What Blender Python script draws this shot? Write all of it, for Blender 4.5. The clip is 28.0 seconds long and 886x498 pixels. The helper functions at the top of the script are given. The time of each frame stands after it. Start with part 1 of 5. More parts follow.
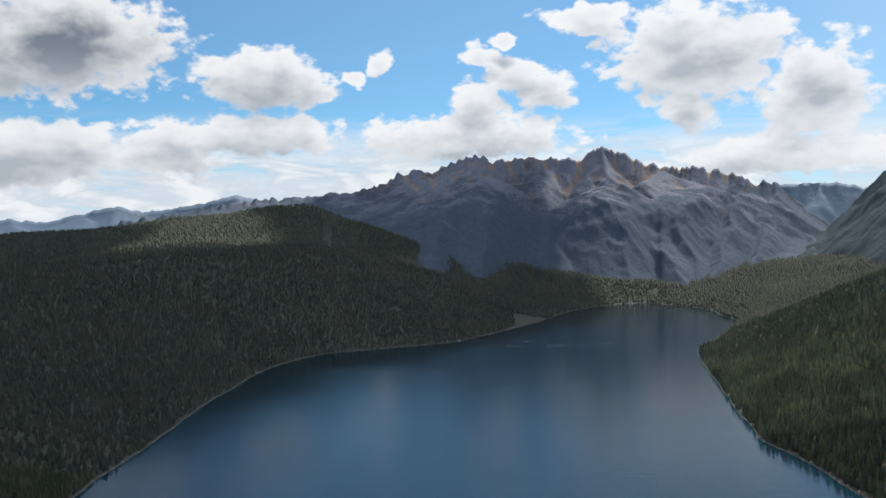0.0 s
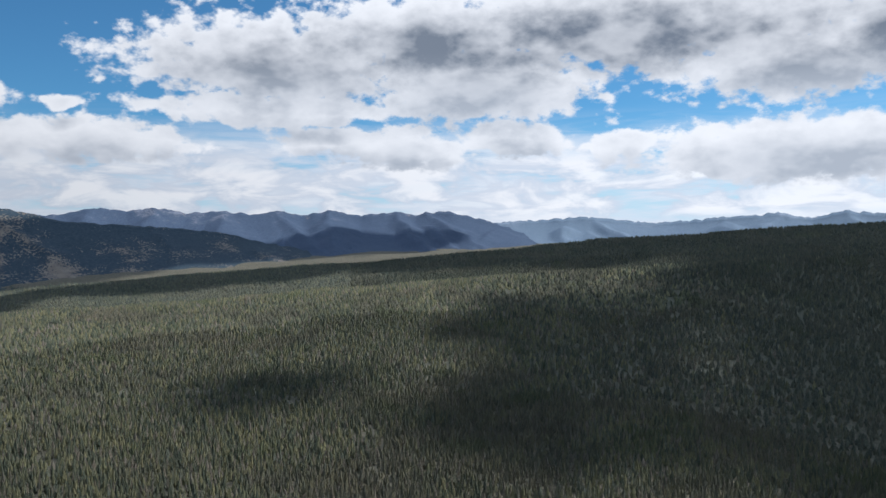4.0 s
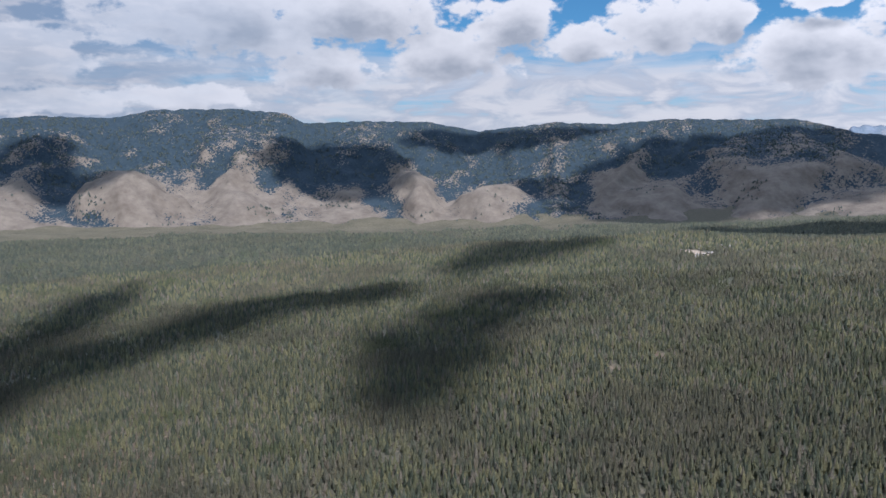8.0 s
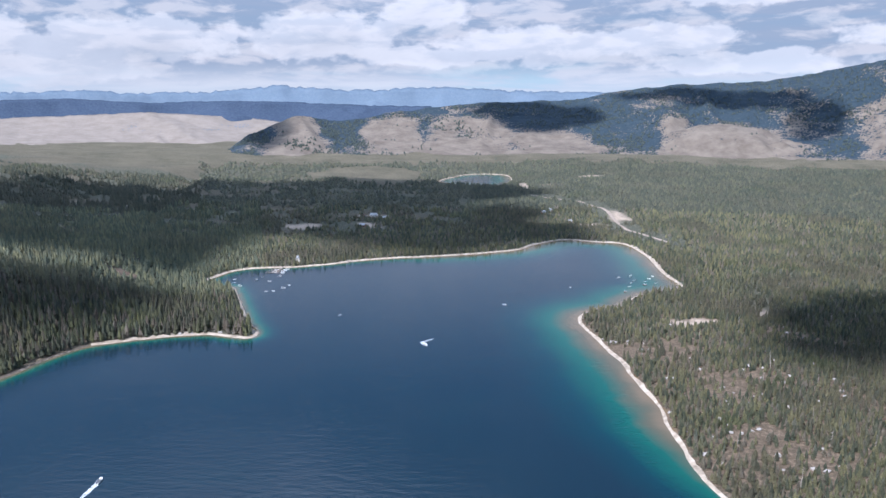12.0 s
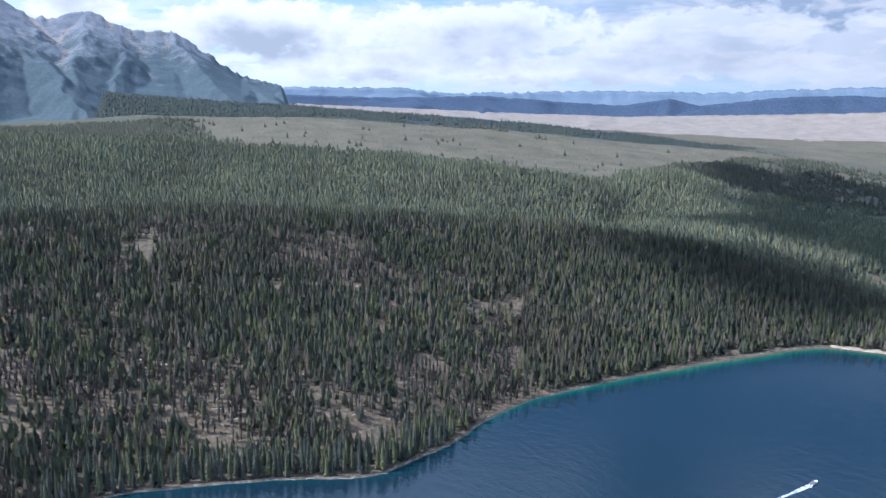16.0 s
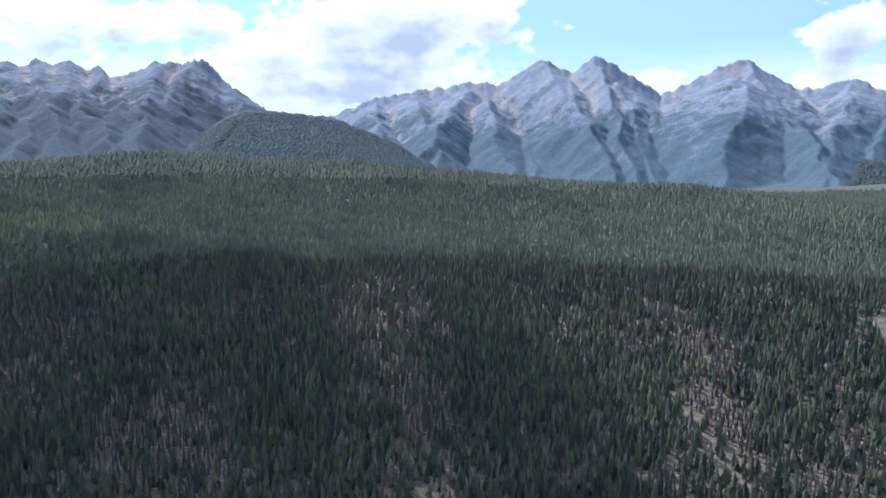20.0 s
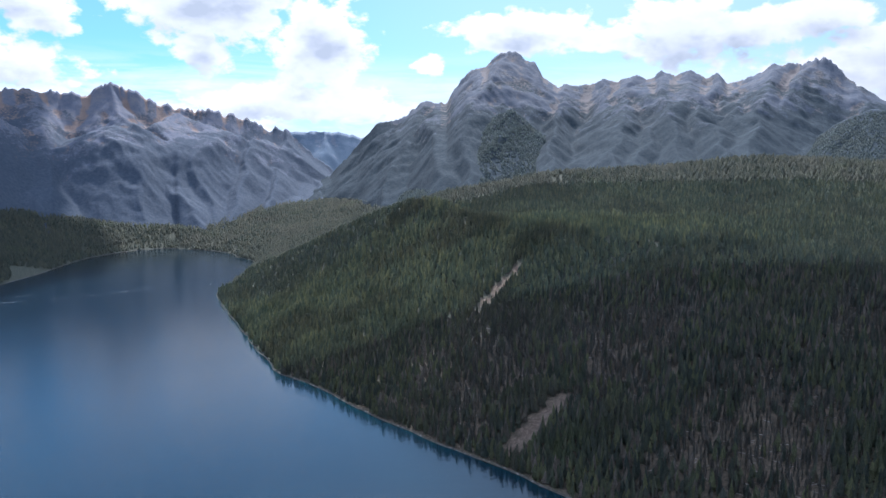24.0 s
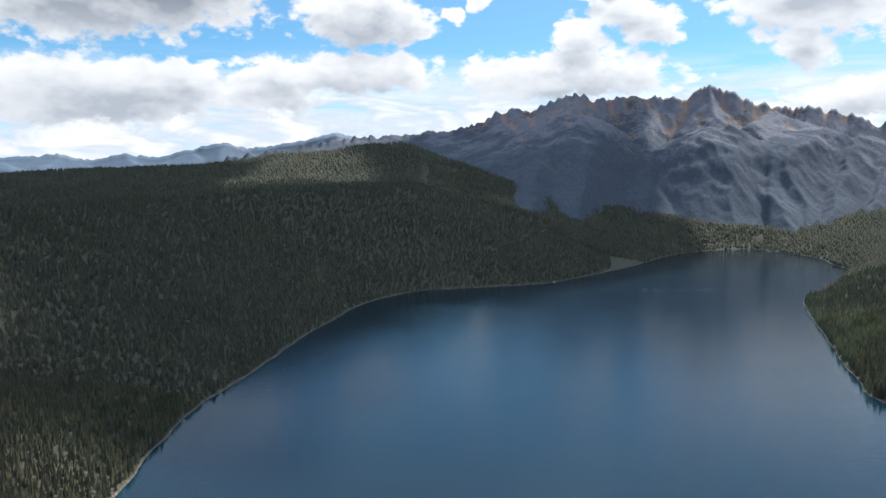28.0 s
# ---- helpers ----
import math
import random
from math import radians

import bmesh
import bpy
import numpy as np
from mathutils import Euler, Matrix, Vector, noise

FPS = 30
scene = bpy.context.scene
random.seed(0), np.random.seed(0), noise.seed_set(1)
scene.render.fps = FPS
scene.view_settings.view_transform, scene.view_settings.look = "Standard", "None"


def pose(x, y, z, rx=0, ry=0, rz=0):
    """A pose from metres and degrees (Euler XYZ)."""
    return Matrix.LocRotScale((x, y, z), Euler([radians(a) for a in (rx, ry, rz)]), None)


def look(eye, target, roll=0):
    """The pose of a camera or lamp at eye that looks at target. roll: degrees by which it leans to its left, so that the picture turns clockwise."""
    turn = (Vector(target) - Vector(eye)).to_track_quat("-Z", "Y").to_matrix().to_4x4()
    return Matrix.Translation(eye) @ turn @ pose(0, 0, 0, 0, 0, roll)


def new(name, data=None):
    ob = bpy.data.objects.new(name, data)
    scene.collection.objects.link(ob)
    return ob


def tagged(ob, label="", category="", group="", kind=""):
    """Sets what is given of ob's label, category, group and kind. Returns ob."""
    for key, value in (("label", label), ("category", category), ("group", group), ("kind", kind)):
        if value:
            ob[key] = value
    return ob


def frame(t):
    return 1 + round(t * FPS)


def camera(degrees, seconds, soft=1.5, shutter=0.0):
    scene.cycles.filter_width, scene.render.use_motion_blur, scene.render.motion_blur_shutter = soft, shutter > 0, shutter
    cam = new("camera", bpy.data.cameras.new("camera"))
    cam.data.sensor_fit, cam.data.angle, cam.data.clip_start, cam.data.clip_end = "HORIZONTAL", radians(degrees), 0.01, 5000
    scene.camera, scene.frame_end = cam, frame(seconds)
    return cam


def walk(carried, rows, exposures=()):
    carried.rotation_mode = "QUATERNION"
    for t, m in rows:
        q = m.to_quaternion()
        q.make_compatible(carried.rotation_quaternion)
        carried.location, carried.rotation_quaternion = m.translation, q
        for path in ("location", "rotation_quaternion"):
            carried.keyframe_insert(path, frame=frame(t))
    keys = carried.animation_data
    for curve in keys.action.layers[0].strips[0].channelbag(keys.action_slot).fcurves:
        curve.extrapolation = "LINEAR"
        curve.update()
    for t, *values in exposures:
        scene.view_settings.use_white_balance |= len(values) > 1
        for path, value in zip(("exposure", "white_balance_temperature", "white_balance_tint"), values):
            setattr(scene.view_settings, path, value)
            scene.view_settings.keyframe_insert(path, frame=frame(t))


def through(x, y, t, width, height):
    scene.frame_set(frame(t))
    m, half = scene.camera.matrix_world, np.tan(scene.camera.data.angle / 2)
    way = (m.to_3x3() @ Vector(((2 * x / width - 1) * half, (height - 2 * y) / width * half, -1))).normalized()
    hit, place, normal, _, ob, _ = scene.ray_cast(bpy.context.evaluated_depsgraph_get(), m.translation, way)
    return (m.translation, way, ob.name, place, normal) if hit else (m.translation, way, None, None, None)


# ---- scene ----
cam = camera(58.1, 28.0)
EYE_Z = 250.0            # flying height over the lake

# ---- the turn of the camera: seconds, pitch, roll, yaw ----
TURN = (
    (0.0, -1.15, 0.85, 0.00),
    (0.5, -1.15, 0.67, 6.30),
    (1.0, -1.14, 0.58, 12.59),
    (1.5, -1.09, 0.49, 19.78),
    (2.0, -1.05, 0.47, 26.37),
    (2.5, -1.10, 0.44, 33.16),
    (4.5, -1.06, 0.51, 63.22),
    (5.0, -1.07, 0.46, 71.21),
    (5.5, -1.08, 0.49, 79.10),
    (6.0, -1.02, 0.50, 86.79),
    (6.5, -1.05, 0.47, 95.18),
    (7.0, -1.51, 0.43, 102.97),
    (7.5, -3.99, 0.47, 111.16),
    (8.0, -6.60, 0.39, 119.05),
    (8.5, -9.33, 0.31, 126.94),
    (9.0, -10.29, 0.24, 134.03),
    (9.5, -10.47, 0.24, 141.92),
    (10.0, -10.68, 0.23, 150.31),
    (10.5, -10.82, 0.32, 158.80),
    (11.0, -10.89, 0.33, 167.09),
    (11.5, -10.88, 0.45, 175.28),
    (12.0, -11.00, 0.39, 182.97),
    (12.5, -11.03, 0.45, 190.66),
    (13.0, -10.97, 0.33, 198.15),
    (13.5, -11.02, 0.34, 205.14),
    (15.5, -10.98, 0.38, 228.69),
    (16.0, -10.83, 0.37, 234.58),
    (16.5, -10.78, 0.38, 240.57),
    (17.0, -10.73, 0.41, 246.76),
    (17.5, -10.68, 0.35, 252.95),
    (18.0, -10.62, 0.41, 259.04),
    (18.5, -10.55, 0.38, 265.13),
    (19.0, -8.59, 0.38, 272.12),
    (19.5, -6.12, 0.30, 278.91),
    (20.0, -5.81, 0.20, 284.70),
    (20.5, -5.79, 0.21, 289.99),
    (22.5, -5.58, 0.04, 308.88),
    (23.0, -5.51, 0.06, 313.87),
    (23.5, -5.53, 0.01, 319.96),
    (24.0, -5.43, -0.03, 326.36),
    (24.5, -5.41, 0.02, 332.45),
    (25.0, -5.38, -0.04, 338.15),
    (25.5, -5.34, -0.01, 343.74),
    (26.0, -5.39, -0.08, 349.33),
    (26.5, -5.42, -0.06, 354.93),
    (27.0, -5.44, -0.04, 360.62),
    (27.3, -5.48, -0.06, 364.41),
    (27.6, -5.45, -0.03, 366.41),
    (28.0, -5.44, -0.02, 366.91),
)
walk(cam, [(t, pose(0, 0, EYE_Z, 90 + p, r, y)) for t, p, r, y in TURN],
     [(0.0, 0.05, 6300, 10), (5.0, 0.15, 5900, 12), (10.0, 0.46, 5750, 17), (12.0, 0.64, 5650, 17), (13.5, 0.60, 5650, 16), (16.0, 0.70, 5350, 15), (18.0, 1.24, 5100, 15), (19.0, 1.52, 5100, 15),
      (20.0, 0.80, 5250, 15), (24.0, 0.50, 5550, 15), (28.0, 0.30, 6200, 10)])

# ---- world, sun ----
SKY = (0.058, 0.100, 0.108)   # strength of the clear sky, by channel
SUN_YAW, SUN_EL = 326.0, 47.0
SUN_DIR = Vector((-math.sin(radians(SUN_YAW)) * math.cos(radians(SUN_EL)),
                  math.cos(radians(SUN_YAW)) * math.cos(radians(SUN_EL)), math.sin(radians(SUN_EL))))


class Nodes:
    """Short hand for building a node tree."""

    def __init__(self, tree):
        self.t = tree

    def add(self, kind, **kw):
        n = self.t.nodes.new(kind)
        for k, v in kw.items():
            setattr(n, k, v)
        return n

    def put(self, sock, v):
        if isinstance(v, bpy.types.NodeSocket):
            self.t.links.new(v, sock)
        elif v is not None:
            sock.default_value = v

    def math(self, op, a, b=None, c=None, clamp=False):
        n = self.add("ShaderNodeMath", operation=op, use_clamp=clamp)
        for s, v in zip(n.inputs, (a, b, c)):
            self.put(s, v)
        return n.outputs[0]

    def vec(self, op, a, b=None):
        n = self.add("ShaderNodeVectorMath", operation=op)
        for s, v in zip(n.inputs, (a, b)):
            self.put(s, v)
        return n.outputs["Value"] if op in ("LENGTH", "DOT_PRODUCT", "DISTANCE") else n.outputs[0]

    def noise(self, vec, scale, detail=4.0, rough=0.55, dist=0.0):
        n = self.add("ShaderNodeTexNoise")
        self.put(n.inputs["Vector"], vec)
        for k, v in (("Scale", scale), ("Detail", detail), ("Roughness", rough), ("Distortion", dist)):
            n.inputs[k].default_value = v
        return n.outputs["Fac"]

    def step(self, v, lo, hi, a=0.0, b=1.0):
        n = self.add("ShaderNodeMapRange", interpolation_type="SMOOTHSTEP")
        for s, x in zip(n.inputs, (v, lo, hi, a, b)):
            self.put(s, x)
        return n.outputs[0]

    def mix(self, f, a, b):
        n = self.add("ShaderNodeMix", data_type="RGBA")
        for s, v in ((n.inputs[0], f), (n.inputs[6], a), (n.inputs[7], b)):
            self.put(s, (*v, 1.0) if isinstance(v, tuple) and len(v) == 3 else v)
        return n.outputs[2]

    def ramp(self, f, stops):
        n = self.add("ShaderNodeValToRGB")
        e = n.color_ramp.elements
        while len(e) < len(stops):
            e.new(0.5)
        for el, (p, c) in zip(e, stops):
            el.position, el.color = p, (*c, 1.0)
        self.put(n.inputs[0], f)
        return n.outputs[0]


world = bpy.data.worlds.new("sky")
scene.world = world
world.use_nodes = True
world.node_tree.nodes.clear()
g = Nodes(world.node_tree)
sky = g.add("ShaderNodeTexSky", sky_type="NISHITA", sun_disc=False, sun_elevation=radians(SUN_EL),
            sun_rotation=radians(360.0 - SUN_YAW), altitude=2200.0, air_density=1.0, dust_density=0.4, ozone_density=3.0)
way = g.vec("NORMALIZE", g.add("ShaderNodeTexCoord").outputs["Generated"])
part_xyz = g.add("ShaderNodeSeparateXYZ")
g.put(part_xyz.inputs[0], way)
up = part_xyz.outputs[2]
flat = g.math("ADD", g.math("MAXIMUM", up, 0.0), 0.07)
deck = g.add("ShaderNodeCombineXYZ")
g.put(deck.inputs[0], g.math("DIVIDE", part_xyz.outputs[0], flat))
g.put(deck.inputs[1], g.math("DIVIDE", part_xyz.outputs[1], flat))
deck = deck.outputs[0]
# cumulus over the horizon: yaw, elevation, half width, half height in degrees
CLOUDS_SOUTH = ((24.6, 12.7, 6.7, 3.9), (12.3, 10.8, 5.4, 2.2), (6.0, 10.9, 1.4, 0.7), (4.2, 11.9, 0.7, 1.1), (-2.9, 12.6, 1.8, 0.9), (-5.2, 11.0, 2.6, 1.6), (-2.4, 9.3, 2.4, 1.5), (-7.4, 9.9, 2.2, 1.3), (-4.7, 13.5, 1.0, 0.6), (-10.4, 14.6, 3.5, 1.0), (-17.6, 11.8, 6.4, 3.9), (-17.4, 8.3, 2.2, 1.6), (-25.0, 9.2, 3.8, 3.3), (25.7, 6.3, 4.3, 1.7), (18.8, 5.9, 3.3, 2.0), (12.4, 7.2, 5.4, 1.5), (-1.6, 6.9, 7.6, 1.7), (-22.9, 4.9, 6.9, 1.3))
CLOUDS_SOUTHEAST = ((42.0, 14.3, 21.1, 3.5), (30.4, 11.3, 11.9, 2.8), (52.7, 10.8, 10.7, 3.3), (24.4, 13.2, 6.7, 1.8), (58.3, 6.2, 4.6, 1.6), (50.5, 6.8, 4.4, 1.4), (42.9, 6.0, 3.1, 1.0), (31.3, 5.6, 10.4, 2.2))
CLOUDS_EAST = ((56.3, 14.3, 12.0, 2.6), (97.7, 13.2, 2.3, 1.5), (88.5, 12.7, 2.1, 0.6), (99.8, 9.0, 1.6, 1.5), (94.2, 9.6, 2.2, 0.6), (87.4, 9.0, 4.3, 1.3), (80.9, 8.8, 1.2, 0.5), (66.4, 12.1, 11.9, 3.5), (67.3, 8.8, 10.7, 1.2), (94.3, 6.7, 5.6, 2.1), (79.4, 6.6, 7.3, 1.5), (62.5, 6.7, 4.9, 1.1))
CLOUDS_NORTHEAST = ((145.7, 6.8, 3.5, 2.0), (133.8, 9.2, 10.3, 2.6), (124.7, 9.8, 7.8, 2.2), (127.5, 6.2, 3.9, 1.5), (118.4, 7.2, 4.6, 2.2), (114.0, 9.2, 3.7, 2.0), (108.9, 7.6, 3.5, 1.4), (103.7, 8.7, 5.3, 2.1), (95.2, 7.1, 3.8, 1.6), (136.6, 4.1, 4.0, 0.8), (143.9, 3.7, 4.3, 0.8))
CLOUDS_NORTH = ((-175.4, 5.6, 3.2, 1.1), (163.3, 6.1, 3.9, 0.7), (148.4, 5.5, 4.9, 1.1), (-169.4, 4.0, 5.3, 1.6), (175.8, 3.1, 7.7, 1.2), (162.5, 1.9, 6.3, 0.7), (151.1, 3.6, 5.8, 1.0), (-176.3, 2.5, 4.7, 0.7), (167.2, 3.6, 4.3, 0.9))
CLOUDS_NORTHWEST = ((-113.0, 4.8, 7.0, 1.8), (-128.0, 4.5, 8.5, 1.8), (-143.6, 3.6, 8.6, 1.8), (-155.9, 3.6, 6.5, 1.6), (-120.2, 2.2, 7.6, 1.1), (-135.9, 1.8, 8.6, 1.0), (-150.9, 1.8, 7.0, 1.0))
CLOUDS_WEST = ((-50.0, 9.5, 4.5, 2.6), (-58.6, 9.9, 3.6, 1.2), (-72.0, 10.0, 9.4, 2.8), (-66.5, 6.6, 12.7, 2.2), (-78.7, 10.4, 2.4, 1.2), (-101.7, 8.4, 3.0, 2.0), (-101.8, 5.5, 3.0, 0.8), (-90.2, 5.8, 1.2, 0.9))
CLOUDS_SOUTHWEST = ((-32.9, 7.6, 1.4, 0.7), (-39.2, 9.7, 5.7, 1.5), (-45.8, 9.1, 2.8, 0.9), (-53.8, 9.5, 5.1, 1.4), (-62.7, 8.6, 3.8, 1.2), (-70.8, 8.4, 6.3, 2.4), (-70.6, 5.7, 7.1, 1.2))
CUMULUS = CLOUDS_SOUTH + CLOUDS_SOUTHEAST + CLOUDS_EAST + CLOUDS_NORTHEAST + CLOUDS_NORTH + CLOUDS_NORTHWEST + CLOUDS_WEST + CLOUDS_SOUTHWEST
CUMULUS += tuple((a - math.copysign(360, a), e, w, h) for a, e, w, h in CUMULUS if abs(a) > 165)
bearing = g.math("DEGREES", g.math("ARCTAN2", g.math("MULTIPLY", part_xyz.outputs[0], -1.0), part_xyz.outputs[1]))
height = g.math("DEGREES", g.math("ARCSINE", up))
spot = g.add("ShaderNodeCombineXYZ")
g.put(spot.inputs[0], bearing)
g.put(spot.inputs[1], height)
spot = spot.outputs[0]
ring = g.math("MAXIMUM", g.math("SQRT", g.math("ADD", g.math("MULTIPLY", part_xyz.outputs[0], part_xyz.outputs[0]), g.math("MULTIPLY", part_xyz.outputs[1], part_xyz.outputs[1]))), 0.01)
ball = g.add("ShaderNodeCombineXYZ")
g.put(ball.inputs[0], g.math("DIVIDE", g.math("MULTIPLY", part_xyz.outputs[0], 57.3), ring))
g.put(ball.inputs[1], g.math("DIVIDE", g.math("MULTIPLY", part_xyz.outputs[1], 57.3), ring))
g.put(ball.inputs[2], height)
ball = ball.outputs[0]


def cloud_density(lift, ragged=1.0):
    """How thick the clouds are at a bearing and elevation; above 0 inside a cloud."""
    at, round_at = g.vec("ADD", spot, (0.0, lift, 0.0)), g.vec("ADD", ball, (0.0, 0.0, lift))
    swirl = g.add("ShaderNodeTexNoise")
    g.put(swirl.inputs["Vector"], g.vec("MULTIPLY", round_at, (1.0, 1.0, 1.5)))
    swirl.inputs["Scale"].default_value, swirl.inputs["Detail"].default_value = 0.28, 3.0
    moved = g.vec("ADD", at, g.vec("MULTIPLY", g.vec("SUBTRACT", swirl.outputs["Color"], (0.5, 0.5, 0.5)), (3.0, 1.4, 0.0)))
    least = None
    for a, e, w, h in CUMULUS:
        n = g.add("ShaderNodeVectorMath", operation="MULTIPLY_ADD")
        g.put(n.inputs[0], moved)
        n.inputs[1].default_value, n.inputs[2].default_value = (1 / w, 1 / h, 0), (-a / w, -e / h, 0)
        q = g.vec("LENGTH", n.outputs[0])
        least = q if least is None else g.math("MINIMUM", least, q)
    body = g.math("MAXIMUM", g.math("SUBTRACT", g.math("ADD", 1.17, g.step(height, 9.0, 3.0, 0.0, 0.14)), least), -0.7)
    lumps = g.vec("MULTIPLY", round_at, (0.8, 0.8, 1.25))
    soft = g.noise(lumps, 0.7, 8.0, 0.56)
    cell = g.add("ShaderNodeTexVoronoi", feature="SMOOTH_F1")
    g.put(cell.inputs["Vector"], lumps)
    cell.inputs["Scale"].default_value, cell.inputs["Detail"].default_value, cell.inputs["Roughness"].default_value = 0.9, 3.0, 0.55
    rag = g.math("ADD", g.math("MULTIPLY", g.math("SUBTRACT", soft, 0.5), 1.25), g.math("MULTIPLY", g.math("SUBTRACT", 0.45, cell.outputs["Distance"]), 0.34))
    return g.math("ADD", g.math("MULTIPLY", body, 0.85), g.math("MULTIPLY", rag, ragged))


north = g.step(g.math("ABSOLUTE", bearing), 120.0, 150.0)
dens = cloud_density(0.0)
above = cloud_density(1.3, 0.5)
mask = g.math("MULTIPLY", g.step(dens, -0.06, 0.22), g.math("SUBTRACT", 1.0, g.math("MULTIPLY", north, 0.45)))
thick = g.math("ADD", g.math("MULTIPLY", g.step(above, -0.15, 0.95), 0.9), g.math("MULTIPLY", g.step(dens, 0.2, 0.8), 0.2))
thick = g.math("MULTIPLY", thick, g.step(g.noise(g.vec("MULTIPLY", ball, (0.5, 0.5, 1.0)), 0.45, 3.0, 0.5), 0.34, 0.62, 0.55, 1.1))
thick = g.math("MULTIPLY", thick, g.math("SUBTRACT", 1.0, g.math("MULTIPLY", north, 0.45)))
near_base = g.math("MULTIPLY", g.step(height, 8.5, 13.0), g.math("MULTIPLY", g.step(bearing, 8.0, 18.0), g.step(bearing, 70.0, 85.0, 1.0, 0.0)))
cloud_col = g.mix(thick, (0.86, 0.86, 0.86), g.mix(near_base, (0.42, 0.455, 0.50), (0.18, 0.210, 0.255)))
air = g.vec("MULTIPLY", sky.outputs[0], (SKY[0], SKY[1], SKY[2]))
pale = g.mix(g.step(height, -1.0, 9.0), (0.56, 0.70, 0.79), air)
streak = g.noise(g.vec("MULTIPLY", ball, (0.10, 0.10, 0.85)), 1.0, 7.0, 0.6, 0.4)
veil = g.math("MULTIPLY", g.step(streak, 0.36, 0.56), g.math("MULTIPLY", g.step(height, -1.0, 1.0), g.step(height, 5.0, 9.0, 1.0, 0.0)))
pale = g.mix(g.math("MULTIPLY", veil, 0.8), pale, g.mix(g.step(streak, 0.5, 0.66), (0.72, 0.74, 0.79), (0.84, 0.83, 0.84)))
puffs = g.step(g.noise(g.vec("MULTIPLY", ball, (0.34, 0.34, 1.15)), 1.0, 8.0, 0.54, 0.3), 0.42, 0.62)
puff_col = g.mix(puffs, (0.36, 0.44, 0.55), (0.72, 0.72, 0.74))
layer = g.math("MULTIPLY", north, g.math("MULTIPLY", g.step(height, 13.0, 19.0, 1.0, 0.0), g.step(height, 0.5, 2.5)))
pale = g.mix(g.math("MULTIPLY", layer, 0.9), pale, puff_col)
bank = g.math("MULTIPLY", g.math("SUBTRACT", 1.0, north), g.math("MULTIPLY", g.step(height, 0.3, 1.8), g.step(height, 4.5, 7.5, 1.0, 0.0)))
bank_soft = g.noise(g.vec("MULTIPLY", ball, (0.20, 0.20, 0.62)), 1.0, 8.0, 0.55, 0.5)
pale = g.mix(g.math("MULTIPLY", bank, g.step(bank_soft, 0.40, 0.50, 0.0, 0.92)), pale, g.mix(g.step(bank_soft, 0.44, 0.62), (0.60, 0.65, 0.72), (0.90, 0.89, 0.88)))
overhead = g.math("MULTIPLY", g.step(g.noise(deck, 0.8, 7.0, 0.6), 0.42, 0.56), g.step(height, 21.0, 33.0))
pale = g.mix(g.math("MULTIPLY", overhead, 0.9), pale, (1.50, 1.66, 1.95))
facing_sun = g.vec("DOT_PRODUCT", way, tuple(SUN_DIR))
sunward = g.math("MULTIPLY", g.step(facing_sun, 0.45, 1.0, 1.0, 1.08), g.step(facing_sun, -0.6, 0.3, 0.62, 1.0))
pale = g.mix(g.step(facing_sun, 0.2, 0.8, 0.0, 0.20), pale, (0.55, 0.72, 0.81))
pale = g.mix(g.step(g.math("ABSOLUTE", g.math("ADD", bearing, 72.0)), 22.0, 62.0, 0.55, 0.0), pale, (0.60, 0.72, 0.79))
bright = g.vec("SCALE", g.mix(mask, pale, g.mix(g.step(facing_sun, -0.6, 0.3, 0.52, 0.0), cloud_col, g.mix(thick, (1.20, 1.19, 1.18), (0.56, 0.60, 0.66)))))
west = g.step(g.math("ABSOLUTE", g.math("ADD", bearing, 110.0)), 30.0, 75.0, 0.80, 1.0)
g.put(bright.node.inputs["Scale"], g.math("MULTIPLY", sunward, west))
col = bright
bg = g.add("ShaderNodeBackground")
g.put(bg.inputs[0], col)
bg.inputs[1].default_value = 1.0
g.t.links.new(bg.outputs[0], g.add("ShaderNodeOutputWorld").inputs[0])

sun = new("sun", bpy.data.lights.new("sun", "SUN"))
sun.data.energy, sun.data.angle, sun.data.color = 5.0, radians(1.2), (1.0, 0.95, 0.87)
sun.matrix_world = look(SUN_DIR * 3000, (0, 0, 0))


# ---- materials ----
def material(name, rough=0.9, spec=0.2):
    m = bpy.data.materials.new(name)
    m.use_nodes = True
    k = Nodes(m.node_tree)
    b = m.node_tree.nodes["Principled BSDF"]
    b.inputs["Roughness"].default_value = rough
    b.inputs["Specular IOR Level"].default_value = spec
    return m, k, b


def bump(k, b, height, distance, strength=0.6):
    n = k.add("ShaderNodeBump")
    n.inputs["Strength"].default_value, n.inputs["Distance"].default_value = strength, distance
    k.put(n.inputs["Height"], height)
    k.put(b.inputs["Normal"], n.outputs[0])


def attribute(k, name):
    return k.add("ShaderNodeAttribute", attribute_name=name).outputs["Fac"]


